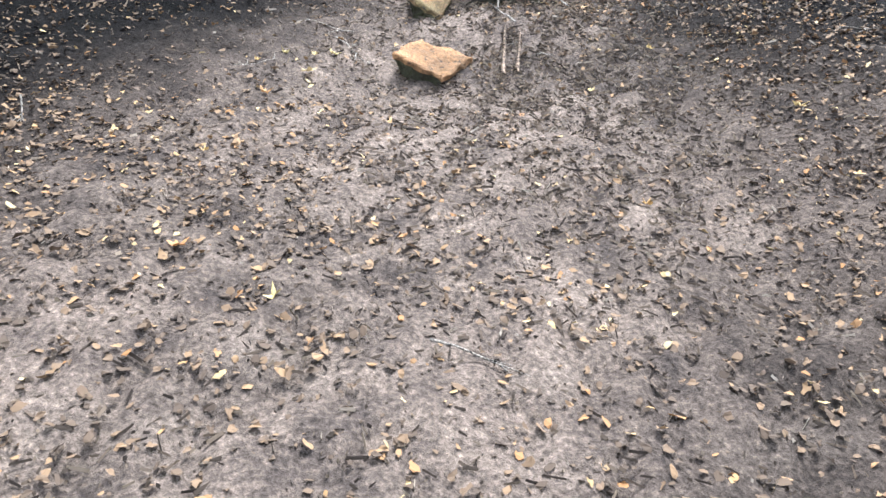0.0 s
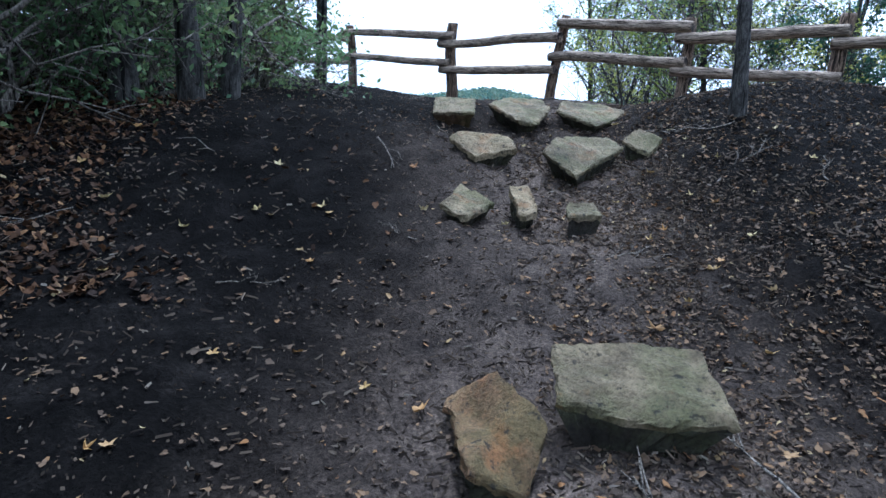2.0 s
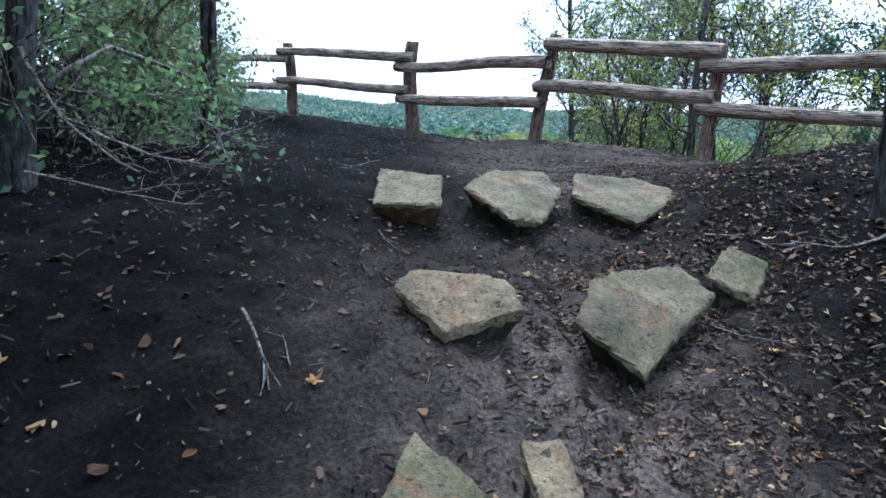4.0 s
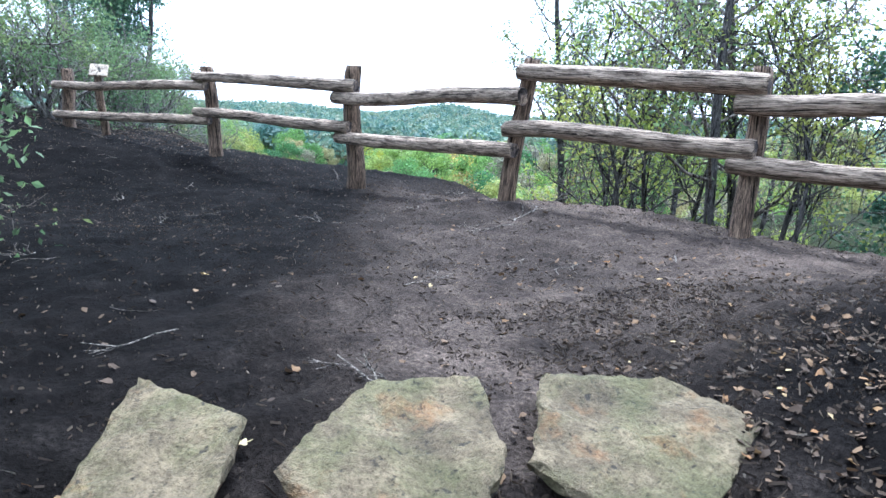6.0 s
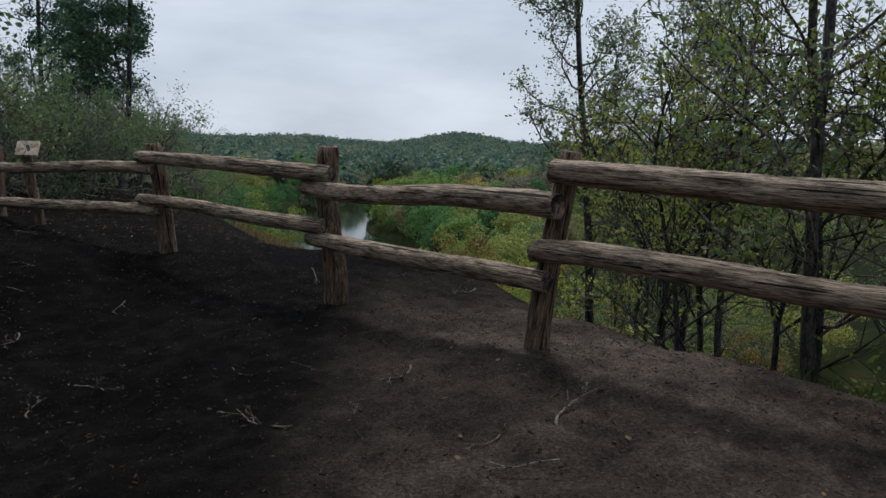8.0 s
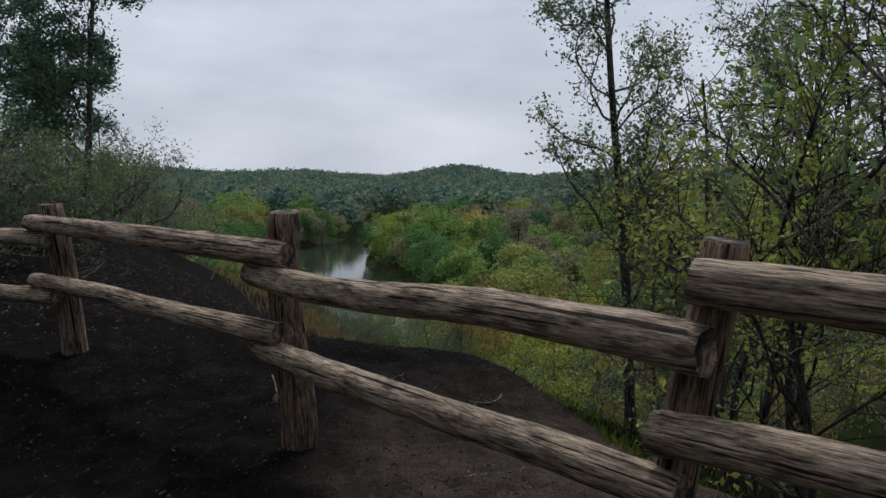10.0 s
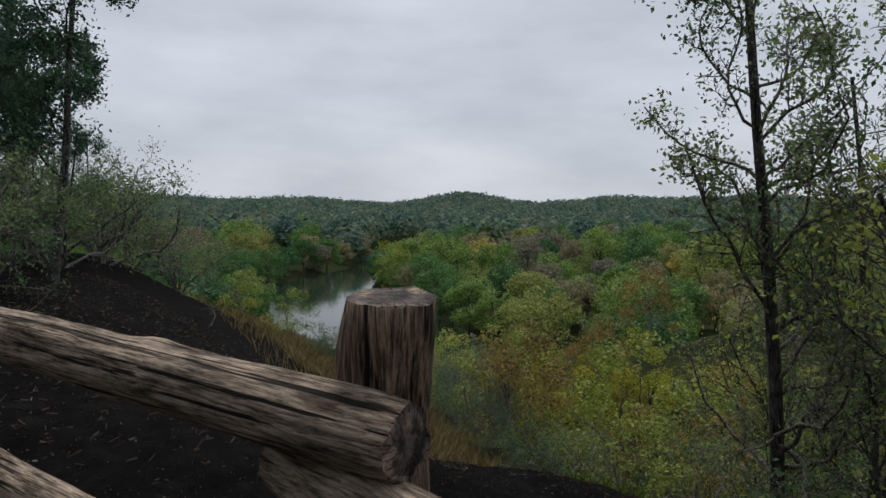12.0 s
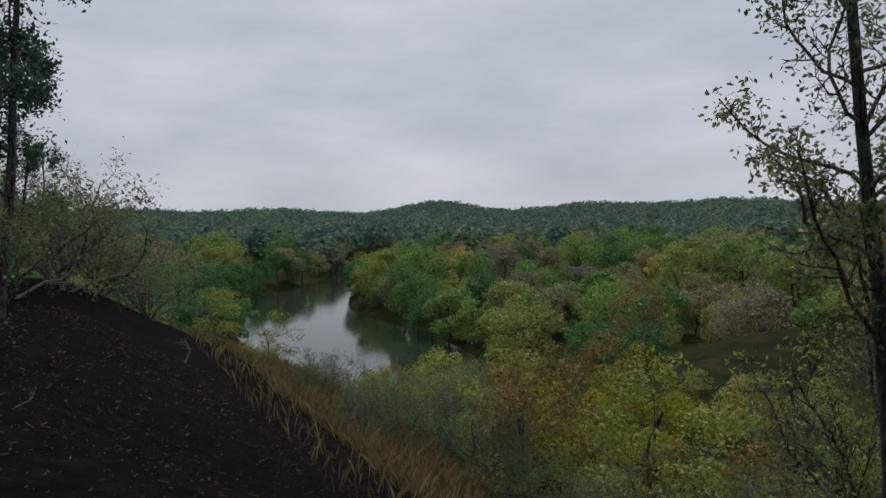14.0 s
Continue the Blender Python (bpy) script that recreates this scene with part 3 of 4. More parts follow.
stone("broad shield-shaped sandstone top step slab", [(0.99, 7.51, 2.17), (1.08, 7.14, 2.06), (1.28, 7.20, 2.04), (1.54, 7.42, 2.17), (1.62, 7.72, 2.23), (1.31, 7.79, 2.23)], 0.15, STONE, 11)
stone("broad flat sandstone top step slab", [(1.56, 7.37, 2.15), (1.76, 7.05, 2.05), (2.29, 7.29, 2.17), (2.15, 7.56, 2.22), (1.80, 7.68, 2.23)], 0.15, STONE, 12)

# ---- split rail fence ----
fence = tagged(new("rail_fence"), "weathered rustic log rail fence along the bluff edge", "fence")


def log(name, a, b, ra, rb, mat, parent, seed, sides=14, rings=26, knot=0.06, cut=True):
    rng = np.random.default_rng(seed)
    a, b = Vector(a), Vector(b)
    length = (b - a).length
    z = np.linspace(0, length, rings)
    ang = np.linspace(0, 2 * math.pi, sides, endpoint=False)
    fl = rng.normal(0, 0.025, sides)
    bend = rng.normal(0, 0.012, 4)
    knots = [(rng.uniform(0.05, 0.95) * length, rng.uniform(0, 6.28), rng.uniform(0.05, 0.16)) for _ in range(max(1, int(length * 3)))]
    v = []
    for i, h in enumerate(z):
        t = h / length
        r = (ra + (rb - ra) * t) * (0.95 if i in (0, rings - 1) else 1)
        cx = bend[0] * math.sin(t * 3.1) + bend[1] * math.sin(t * 6.3)
        cy = bend[2] * math.sin(t * 3.1) + bend[3] * math.sin(t * 6.3)
        for j in range(sides):
            ca, sa = math.cos(ang[j]), math.sin(ang[j])
            q = 1 + fl[j] + knot * (1.6 * noise.noise(Vector((ca * 1.3, sa * 1.3, h * 2.2 + seed))) + 0.8 * noise.noise(Vector((ca * 4, sa * 4, h * 7 + seed))))
            for kh, ka, kr in knots:
                away = ((h - kh) / 0.06) ** 2 + ((ang[j] - ka) / 0.5) ** 2
                if away < 6:
                    q += kr * math.exp(-away)
            end = 0.012 * noise.noise(Vector((ca * 2, sa * 2, seed + 9.0 * i))) if i in (0, rings - 1) else 0
            v.append((cx + r * q * ca, cy + r * q * sa, h + end))
    f = [[i * sides + j, i * sides + (j + 1) % sides, (i + 1) * sides + (j + 1) % sides, (i + 1) * sides + j] for i in range(rings - 1) for j in range(sides)]
    caps = [list(range(sides))[::-1], [(rings - 1) * sides + j for j in range(sides)]]
    me = mesh(name, v, f + caps, mat, True)
    me.materials.append(END_WOOD)
    for p in list(me.polygons)[-2:]:
        p.material_index, p.use_smooth = 1, False
    ob = part(name, me, parent)
    ob.matrix_basis = Matrix.Translation(a) @ (b - a).to_track_quat("Z", "Y").to_matrix().to_4x4()
    return ob


POSTS = {"a": (0.45, 17.25, 3.36, 0.0, 0.0, 0.075), "b": (2.12, 15.45, 3.43, -0.12, -0.02, 0.075), "c": (3.29, 13.53, 3.45, -0.07, -0.09, 0.088),
         "d": (3.91, 11.30, 3.46, 0.05, -0.16, 0.066), "e": (4.80, 9.60, 3.40, 0.05, 0.02, 0.066), "f": (5.62, 8.00, 3.40, 0.03, 0.0, 0.08), "g": (6.60, 6.50, 3.30, 0.0, 0.0, 0.08)}
for i, (x, y, top, dx, dy, r) in enumerate(POSTS.values()):
    log("post", (x - dx * 0.2, y - dy * 0.2, float(ground_z(x, y)) - 0.25), (x + dx, y + dy, top), r * 1.14, r, POST_WOOD, fence, 21 + i, 28, 30, 0.05)


def beside(k, z, side):
    """Where a leaning post stands at height z, moved to its path side."""
    x, y, top, dx, dy, r = POSTS[k]
    f = (z - 2.2) / (top - 2.2)
    return np.array([x + dx * f, y + dy * f]) + side * (r + 0.035)


def rail(k, m, za, zb, ra, rb, seed, over_a=0.12, over_b=0.06):
    a, b = np.array(POSTS[k][:2]), np.array(POSTS[m][:2])
    d = (b - a) / np.linalg.norm(b - a)
    s = np.array([-d[1], d[0]])
    s = -s if s @ (np.array([1.5, 8.0]) - a) < 0 else s
    p, q = beside(k, za, s) - d * over_a, beside(m, zb, s) + d * over_b
    log("rail", (*p, za), (*q, zb), ra, rb, RAIL_WOOD, fence, seed, 22, 60, 0.075)


rail("a", "b", 3.14, 3.19, 0.055, 0.058, 31)
rail("a", "b", 2.75, 2.78, 0.055, 0.058, 32)
rail("b", "c", 3.30, 3.225, 0.058, 0.070, 33, 0.10, 0.12)
rail("b", "c", 2.88, 2.80, 0.055, 0.066, 34, 0.16, 0.04)
rail("c", "d", 3.11, 3.15, 0.066, 0.074, 35, 0.20, 0.05)
rail("c", "d", 2.69, 2.71, 0.066, 0.066, 36, 0.14, 0.05)
rail("d", "e", 3.35, 3.27, 0.068, 0.080, 37, 0.05, 0.08)
rail("d", "e", 2.88, 2.83, 0.066, 0.074, 38, 0.10, 0.05)
rail("e", "f", 3.14, 3.21, 0.072, 0.066, 39, 0.12, 0.06)
rail("e", "f", 2.73, 2.69, 0.070, 0.066, 40, 0.12, 0.06)
rail("f", "g", 3.06, 3.10, 0.066, 0.066, 41)
rail("f", "g", 2.56, 2.60, 0.066, 0.066, 42)

# trail marker post behind the fence
marker = tagged(new("trail_marker"), "wooden trail marker post with slanted pale sign board", "sign")
log("marker_post", (0.90, 16.85, float(ground_z(0.9, 16.85)) - 0.2), (0.82, 16.62, 3.30), 0.055, 0.05, POST_WOOD, marker, 51, 12, 10, 0.03)
bm = bmesh.new()
bmesh.ops.create_cube(bm, size=1)
bmesh.ops.scale(bm, vec=(0.22, 0.2, 0.035), verts=bm.verts)
bmesh.ops.bevel(bm, geom=bm.edges[:], offset=0.004, segments=1, affect="EDGES")
me = bpy.data.meshes.new("board")
bm.to_mesh(me)
bm.free()
me.materials.append(BOARD_WOOD)
board = part("board", me, marker, "pale slanted sign board")
board.matrix_basis = pose(0.83, 16.62, 3.34, 48, 0, -12)
bm = bmesh.new()
bmesh.ops.create_cube(bm, size=1)
bmesh.ops.scale(bm, vec=(0.03, 0.08, 0.004), verts=bm.verts)
me = bpy.data.meshes.new("mark")
bm.to_mesh(me)
bm.free()
me.materials.append(BARK)
mark = part("mark", me, board, "dark routed mark")
mark.matrix_basis = pose(0.01, 0.0, 0.0195, 0, 0, 20)

# ---- near trees ----
rng = np.random.default_rng(5)
oak = make_tree("oak_tree", 101, 7.4, 0.078, 12000, 0.055, BARK, LEAF_GREEN, "slender half-bare oak on the bluff slope", depth=3, kids=10, spread=0.95, up=0.18, bare=0.1, keep=0.25, puff=0.09, tuft=6, wander=0.3, limb=TWIG, limbs=42)
stand(oak, 8.72, 17.0, 20, 1.0)
scrub_oak = make_tree("scrub_oak", 102, 6.0, 0.055, 3900, 0.055, BARK, LEAF_GREEN, "leafy scrub oak with twisting grey branches", depth=3, kids=8, spread=0.9, up=0.12, bare=0.12, keep=0.34, puff=0.11, tuft=14, wander=0.3, limb=TWIG, limbs=22)
stand(scrub_oak, 10.2, 15.6, 60, 1.2)
cedar = make_tree("cedar_tree", 103, 6.0, 0.07, 7000, 0.08, BARK, LEAF_DARK, "dark green cedar with dense foliage", depth=3, kids=10, spread=1.15, up=0.03, bare=0.06, keep=0.30, puff=0.12)
stand(cedar, 8.3, 10.2, 10, 0.9)
sapling = make_tree("sapling", 104, 3.2, 0.03, 1500, 0.05, BARK, LEAF_OLIVE, "thin young tree with sparse leaves", depth=2, kids=14, spread=0.8, up=0.12, bare=0.15, keep=0.42, puff=0.1, tuft=12)
stand(sapling, 6.6, 13.3, 0, 1.2)
for x, y, t, s in [(6.35, 11.2, 80, 1.1), (7.9, 12.4, 200, 1.2), (10.4, 17.0, 120, 1.0), (10.5, 12.0, 270, 1.3), (12.4, 15.6, 30, 1.1)]:
    again(scrub_oak, x, y, t, s)
for x, y, t, s in [(7.4, 14.2, 120, 1.1), (6.9, 11.0, 40, 1.2), (7.7, 13.6, 250, 1.4), (6.9, 12.1, 300, 1.1), (6.6, 9.2, 10, 0.9), (9.0, 16.3, 80, 1.1), (10.1, 18.2, 80, 1.1), (6.3, 10.3, 70, 0.9), (11.6, 19.6, 20, 1.1), (6.1, 12.3, 200, 0.9), (8.4, 15.2, 20, 1.3)]:
    again(sapling, x, y, t, s)
for x, y, t, s in [(7.4, 9.3, 140, 0.55), (9.6, 9.6, 30, 0.95), (8.4, 7.4, 100, 0.8), (10.6, 8.0, 200, 0.9)]:
    again(cedar, x, y, t, s)
again(oak, 11.2, 17.6, 200, 1.0)
trunk_r = make_tree("cedar_trunk_tree", 105, 6.5, 0.056, 3000, 0.055, BARK, LEAF_DARK, "dark straight tree trunk with dead twigs beside the steps", depth=3, kids=7, spread=1.2, up=0.02, bare=0.3, keep=0.3, lean=(-0.06, 0.0))
stand(trunk_r, 2.42, 6.22, 0, 1.0)
trunk_l = again(trunk_r, 0.0, 9.24, 140, 1.0, label="dark straight tree trunk among brush at the path top")
for x, y, t, s in [(-1.3, 7.75, 60, 1.5), (-1.02, 8.0, 250, 1.2), (-1.75, 7.7, 10, 1.6)]:
    again(trunk_r, x, y, t, s, label="dark rough tree trunk standing in grey brush")

# ---- brush and woods on the near side ----
brush = make_tree("brush_shrub", 110, 2.6, 0.024, 5200, 0.05, TWIG, LEAF_GREEN, "tangled grey leafless brush with few green leaves", "shrub", depth=2, kids=6, spread=0.8, up=0.02, stems=9, bare=0.12, keep=0.5, puff=0.1, wander=0.42, tuft=14)
stand(brush, -1.75, 8.1, 0, 1.0)
for x, y, t, s in [(-0.55, 9.75, 70, 0.9), (-2.6, 7.5, 140, 1.1), (-2.9, 8.3, 200, 1.25), (-1.7, 9.0, 40, 1.1), (-3.9, 7.0, 90, 1.2), (-4.6, 7.6, 10, 1.4), (-3.4, 9.4, 250, 1.4), (-0.9, 10.2, 310, 0.9), (-4.9, 5.6, 20, 1.3), (-5.6, 6.6, 77, 1.5), (-2.2, 10.9, 11, 1.2)]:
    again(brush, x, y, t, s)
wood_tree = make_tree("woodland_tree", 111, 7.0, 0.08, 4800, 0.10, BARK, LEAF_GREEN, "slim woodland tree with full green leaves", depth=3, kids=8, spread=0.95, up=0.08, bare=0.18, keep=0.42, puff=0.15)
stand(wood_tree, -2.6, 8.9, 0, 1.0)
# the last thirteen trees are unseen, added to block sky light on the path
for x, y, t, s in [(-3.6, 7.2, 60, 0.9), (-5.2, 8.2, 120, 1.1), (-4.4, 10.4, 200, 1.2), (-1.9, 12.0, 20, 0.95), (-3.2, 13.4, 300, 1.2), (-1.6, 15.4, 140, 1.0), (-0.9, 18.0, 80, 0.9), (-2.6, 17.6, 10, 1.2), (-6.6, 6.4, 222, 1.2), (-7.4, 9.4, 99, 1.3), (-5.8, 13, 45, 1.3), (-6.8, 3.6, 170, 1.1), (-7.6, 0.4, 15, 1.2), (-6.0, -3.4, 66, 1.2), (-2.4, -6.5, 145, 1.2), (2.5, -6.0, 235, 1.2), (5.8, -2.8, 310, 1.2), (6.8, 1.2, 20, 1.1), (7.4, 4.2, 111, 1.0), (10, 3.0, 200, 1.2), (9.8, -1.5, 10, 1.2), (-10, 5, 0, 1.3), (-9, 13, 50, 1.3), (-3.4, 10.2, 33, 1.0), (-4.3, 8.8, 280, 1.0), (-4.6, -5.5, 20, 1.6), (0.2, -8.5, 80, 1.7), (4.6, -7.8, 190, 1.7), (8.2, -5.6, 260, 1.6), (-8.8, -1.8, 130, 1.5), (-1.6, -11.5, 210, 1.8), (3.2, -12.0, 300, 1.8), (-6.8, -9.0, 10, 1.8), (11.5, 6.0, 70, 1.3), (8.0, -11.0, 150, 1.8), (12.5, -4.0, 40, 1.7), (-12, -4, 95, 1.7), (-12.5, 1.5, 15, 1.6)]:
    again(wood_tree, x, y, t, s)
edge_tree = make_tree("bluff_tree", 112, 6.2, 0.085, 20000, 0.085, BARK, LEAF_DARK, "dark green leafy tree leaning over the bluff", depth=3, kids=8, spread=1.0, up=0.06, bare=0.15, keep=0.42, puff=0.13, lean=(0.12, 0.1))
stand(edge_tree, 1.9, 25.2, 0, 0.95)
again(edge_tree, -0.6, 22.0, 120, 0.95)
again(edge_tree, 0.3, 28.6, 220, 0.95)
for x, y, t, s in [(1.3, 26.2, 30, 0.42), (1.9, 29.2, 130, 0.5), (0.6, 23.4, 250, 0.45), (2.3, 32.0, 200, 0.5)]:
    again(cedar, x, y, t, s, label="low dark cedar bush on the bank")
bank_shrub = make_tree("bank_shrub", 113, 2.6, 0.036, 5000, 0.06, BARK_PALE, LEAF_GREEN, "grey-stemmed tangled green shrub on the bank", "shrub", depth=2, kids=7, spread=0.8, up=0.05, stems=9, bare=0.15, keep=0.55, puff=0.14, wander=0.28)
stand(bank_shrub, 2.6, 30.6, 0, 1.2)
for x, y, t, s in [(1.8, 27.6, 50, 1.1), (1.2, 31.5, 70, 1.35), (3.4, 33.2, 130, 1.0), (0.9, 20.6, 190, 0.8), (0.2, 19.0, 80, 0.9), (-0.6, 20.2, 20, 1.1), (4.6, 34.0, 44, 0.9), (0.1, 24, 200, 1.0), (1.2, 23.0, 260, 0.8)]:
    again(bank_shrub, x, y, t, s)

# ---- shrubs and trees down the bluff ----
def clump_tree(name, seed, h, w, count, size, mat, label, category="tree", trunk=True, low=0.25, lumps=14):
    """A crown of many leaf clumps with an uneven outline on a forked trunk."""
    rng = np.random.default_rng(seed)
    ob = tagged(new(name), label, category)
    store, tips = {"v": [], "f": [], "n": 0}, []
    grow(rng, store, tips, (0, 0, -0.4), (0, 0, 1), h * 0.75, h * 0.022, 2, 0.7, 6, 0.15, 0.12, 0.5, 5, 0.3)
    part("trunk", store_mesh(name + "_wood", store, BARK_PALE if not trunk else BARK), ob)
    cs = []
    for i in range(lumps):
        t = rng.uniform(0, 1)
        a = rng.uniform(0, 2 * math.pi)
        zz = h * (low + (0.93 - low) * t)
        rr = w * math.sqrt(max(0.05, 1 - (2 * (0.25 + 0.72 * t) - 1) ** 2)) * rng.uniform(0.45, 1.0)
        cs.append((rr * math.cos(a), rr * math.sin(a), zz, w * rng.uniform(0.22, 0.42)))
    cs = np.array(cs)
    k = rng.integers(0, lumps, count)
    d = rng.normal(0, 1, (count, 3))
    d /= np.linalg.norm(d, axis=1)[:, None]
    p = cs[k, :3] + d * cs[k, 3:] * rng.uniform(0.7, 1.08, (count, 1)) * [1, 1, 0.8]
    v, f = leaf_cards(rng, p, size, 0.75, d + [0, 0, 0.25])
    part("crown", mesh(name + "_leaves", v, f, mat), ob)
    return ob


bush_yellow = clump_tree("yellow_green_bush", 201, 5.5, 2.2, 4200, 0.12, LEAF_YELLOW, "bright yellow-green autumn bush below the bluff", "bush", lumps=18)
bush_olive = clump_tree("olive_bush", 202, 4.6, 2.0, 2600, 0.11, LEAF_OLIVE, "olive-green bush with thin grey stems", "bush", False, lumps=16)
bush_rust = clump_tree("rusty_bush", 203, 5.0, 1.9, 2600, 0.11, LEAF_RUST, "rust-brown autumn bush with thin stems", "bush", False, lumps=16)
trees = [clump_tree("valley_tree", 210 + i, 11.0 + i * 0.7, 4.6 + 0.3 * i, 3400, 0.46, WOODS_MIX, "rounded broadleaf tree in early autumn green", lumps=22 + 3 * i) for i in range(4)]
for k, b in enumerate((bush_yellow, bush_olive, bush_rust)):
    stand(b, (29.5, 14.5, 24.5)[k], (57.5, 36.0, 37.0)[k], 30 * k, (1.25, 0.6, 0.8)[k])
rng = np.random.default_rng(77)


def free_spot(x, y):
    """On the slope or in the valley, off the bare soil and out of the river."""
    z = float(height(x, y))
    return z < -0.9 and z > RIVER_Z + 0.5 and abs(x - river_middle(y)) > 12.8


placed = []


def roomy(x, y, gap):
    for px, py in placed:
        if (px - x) ** 2 + (py - y) ** 2 < gap * gap:
            return False
    placed.append((x, y))
    return True


# shrubs on the slope right below the top
made = 0
while made < 185:
    r, az = rng.uniform(9, 64), radians(rng.uniform(-6, 62))
    x, y = 2.5 + r * math.sin(az), 13 + r * math.cos(az)
    if free_spot(x, y) and roomy(x, y, 1.1 + r * 0.026):
        k = rng.choice(4, p=[0.15, 0.45, 0.2, 0.2])
        room = (2.7 if 0.1 < az < 0.36 else 3.7) - r * (0.2 if az > 0.15 else 0.12) - float(height(x, y))
        size = min(0.5 + r / 55, 1.1, room * (0.19 if 0.1 < az < 0.36 else 0.25)) * rng.uniform(0.55, 1.12)
        if size > 0.2:
            again((bush_yellow, bush_olive, bush_rust, bank_shrub)[k], x, y, rng.uniform(0, 360), size * (1.7 if k == 3 else 1.0), 0.1)
        made += 1
made = 0
while made < 60:
    r, az = rng.uniform(12, 62), radians(rng.uniform(36, 66))
    x, y = 2.5 + r * math.sin(az), 13 + r * math.cos(az)
    if float(height(x, y)) < -0.3 and abs(x - river_middle(y)) > 12.8 and roomy(x, y, 1.2 + r * 0.02):
        again((bush_olive, bush_rust, bush_yellow)[rng.choice(3, p=[0.7, 0.2, 0.1])], x, y, rng.uniform(0, 360), min(0.4 + r / 60, 1.0) * rng.uniform(0.6, 1.1), 0.1)
    made += 1
for x, y, s in [(23.6, 126.0, 1.0), (20.5, 120.0, 0.8)]:
    again(bush_rust, x, y, 40, s * 1.4, label="orange autumn bush on the river bank")
again(bush_yellow, 58.0, 156.0, 15, 1.9, label="golden yellow tree on the river bank")
# trees of the valley, nearest to the river first
for i, t in enumerate(trees):
    stand(t, (66, 70, 30, 64)[i], (166, 150, 178, 140)[i], 70 * i, 0.9)
    placed.append(((66, 70, 30, 64)[i], (166, 150, 178, 140)[i]))
for x, y, t, s in [(7.6, 25.5, 0, 0.55), (8.4, 27.0, 60, 0.7), (7.9, 29.5, 120, 0.6), (9.5, 25.0, 180, 0.8), (10.2, 28.0, 240, 0.8), (8.8, 23.0, 300, 0.55), (11.8, 24.5, 30, 0.8), (12.5, 21.5, 90, 0.8), (7.2, 31.5, 150, 0.7), (6.3, 33.5, 200, 0.7), (10.5, 21.0, 250, 0.6), (13.5, 27.0, 310, 0.9)]:
    if t % 60:
        again(bush_olive, x, y, t, s * 0.5)
    else:
        again(bank_shrub, x, y, t, s * 0.9, label="pale bare-twigged shrub on the bluff slope")
for side in (-1, 1):
    for yy in np.arange(66, 262, 6.5):
        x, y = float(river_middle(yy)) + side * (rng.uniform(13.0, 16.0) + (3.0 if side > 0 and yy > 125 else 0.0)), yy + rng.uniform(-2, 2)
        if side < 0 and yy < 118:
            continue
        if free_spot(x, y) and roomy(x, y, 4.0):
            again(trees[rng.integers(0, 4)], x, y, rng.uniform(0, 360), rng.uniform(0.6, 0.9), 1.5)
for i in range(34):
    x, y = float(rng.uniform(56, 92)), float(rng.uniform(62, 128))
    if x - river_middle(y) > 15.5 and roomy(x, y, 5.0):
        again(trees[rng.integers(0, 4)], x, y, rng.uniform(0, 360), rng.uniform(0.6, 0.85), 0.8)
made = 0
tries = 0
while made < 230 and tries < 6000:
    tries += 1
    r, az = math.sqrt(rng.uniform(55 ** 2, 290 ** 2)), radians(rng.uniform(-14, 66))
    x, y = 2.5 + r * math.sin(az), 13 + r * math.cos(az)
    d = abs(x - river_middle(y))
    if not free_spot(x, y) or (r < 110 and x < river_middle(y) and az > 0.12):
        continue
    if roomy(x, y, 7.0 + r * 0.012):
        again(trees[rng.integers(0, 4)], x, y, rng.uniform(0, 360), rng.uniform(0.75, 1.15) * (0.8 if d < 19 else 1.0), 0.4)
        made += 1

# woods beyond, out to the hills
vs, fs, base = [], [], 0
r = 235.0
while r < 1300:
    gap = 9.0 + r * 0.010
    az = radians(-16)
    while az < radians(68):
        az += gap / r * rng.uniform(0.8, 1.2)
        rr = r + rng.uniform(-0.35, 0.35) * gap
        x, y = 2.5 + rr * math.sin(az), 13 + rr * math.cos(az)
        if abs(x - river_middle(y)) < 15 and y < 330:
            continue
        z = float(height(x, y))
        w = gap * rng.uniform(0.40, 0.60)
        h = rng.uniform(8, 14) * (0.8 + gap * 0.02)
        n = int(np.clip(60000 / rr, 70, 200))
        d = rng.normal(0, 1, (n, 3))
        d /= np.linalg.norm(d, axis=1)[:, None]
        d[:, 2] = np.abs(d[:, 2]) * 1.3 - 0.3
        lump = 1 + 0.22 * np.sin(d[:, :1] * 5 + rr) * np.cos(d[:, 1:2] * 5 - rr)
        c = np.array([x, y, z + h * 0.5]) + d * np.array([w, w, h * 0.5]) * lump * rng.uniform(0.82, 1.04, (n, 1))
        v, f = leaf_cards(rng, c, 0.4 + w * 0.22, 0.85, d + [0, 0, 0.3])
        vs.append(v)
        fs.append(f + base)
        base += len(v)
    r += gap * 0.9
tagged(new("far_woods", mesh("far_woods", np.concatenate(vs), np.concatenate(fs), FAR_HAZE_MIX)), "distant mixed woodland covering the valley and low hills", "woods", kind="stuff")

# ---- litter on the ground ----
rng = np.random.default_rng(9)


def lobed_leaf(rng, n=9):
    a = np.linspace(0, 2 * math.pi, n, endpoint=False)
    r = 0.5 * (0.8 - 0.25 * np.cos(a * 3) * rng.uniform(0.2, 1)) * rng.uniform(0.62, 1.15, n)
    return np.stack([r * np.cos(a) * 1.3, r * np.sin(a) * 0.8, rng.normal(0, 0.06, n) + 0.25 * (r * np.sin(a)) ** 2 * 4 * rng.uniform(-0.5, 1)], -1)


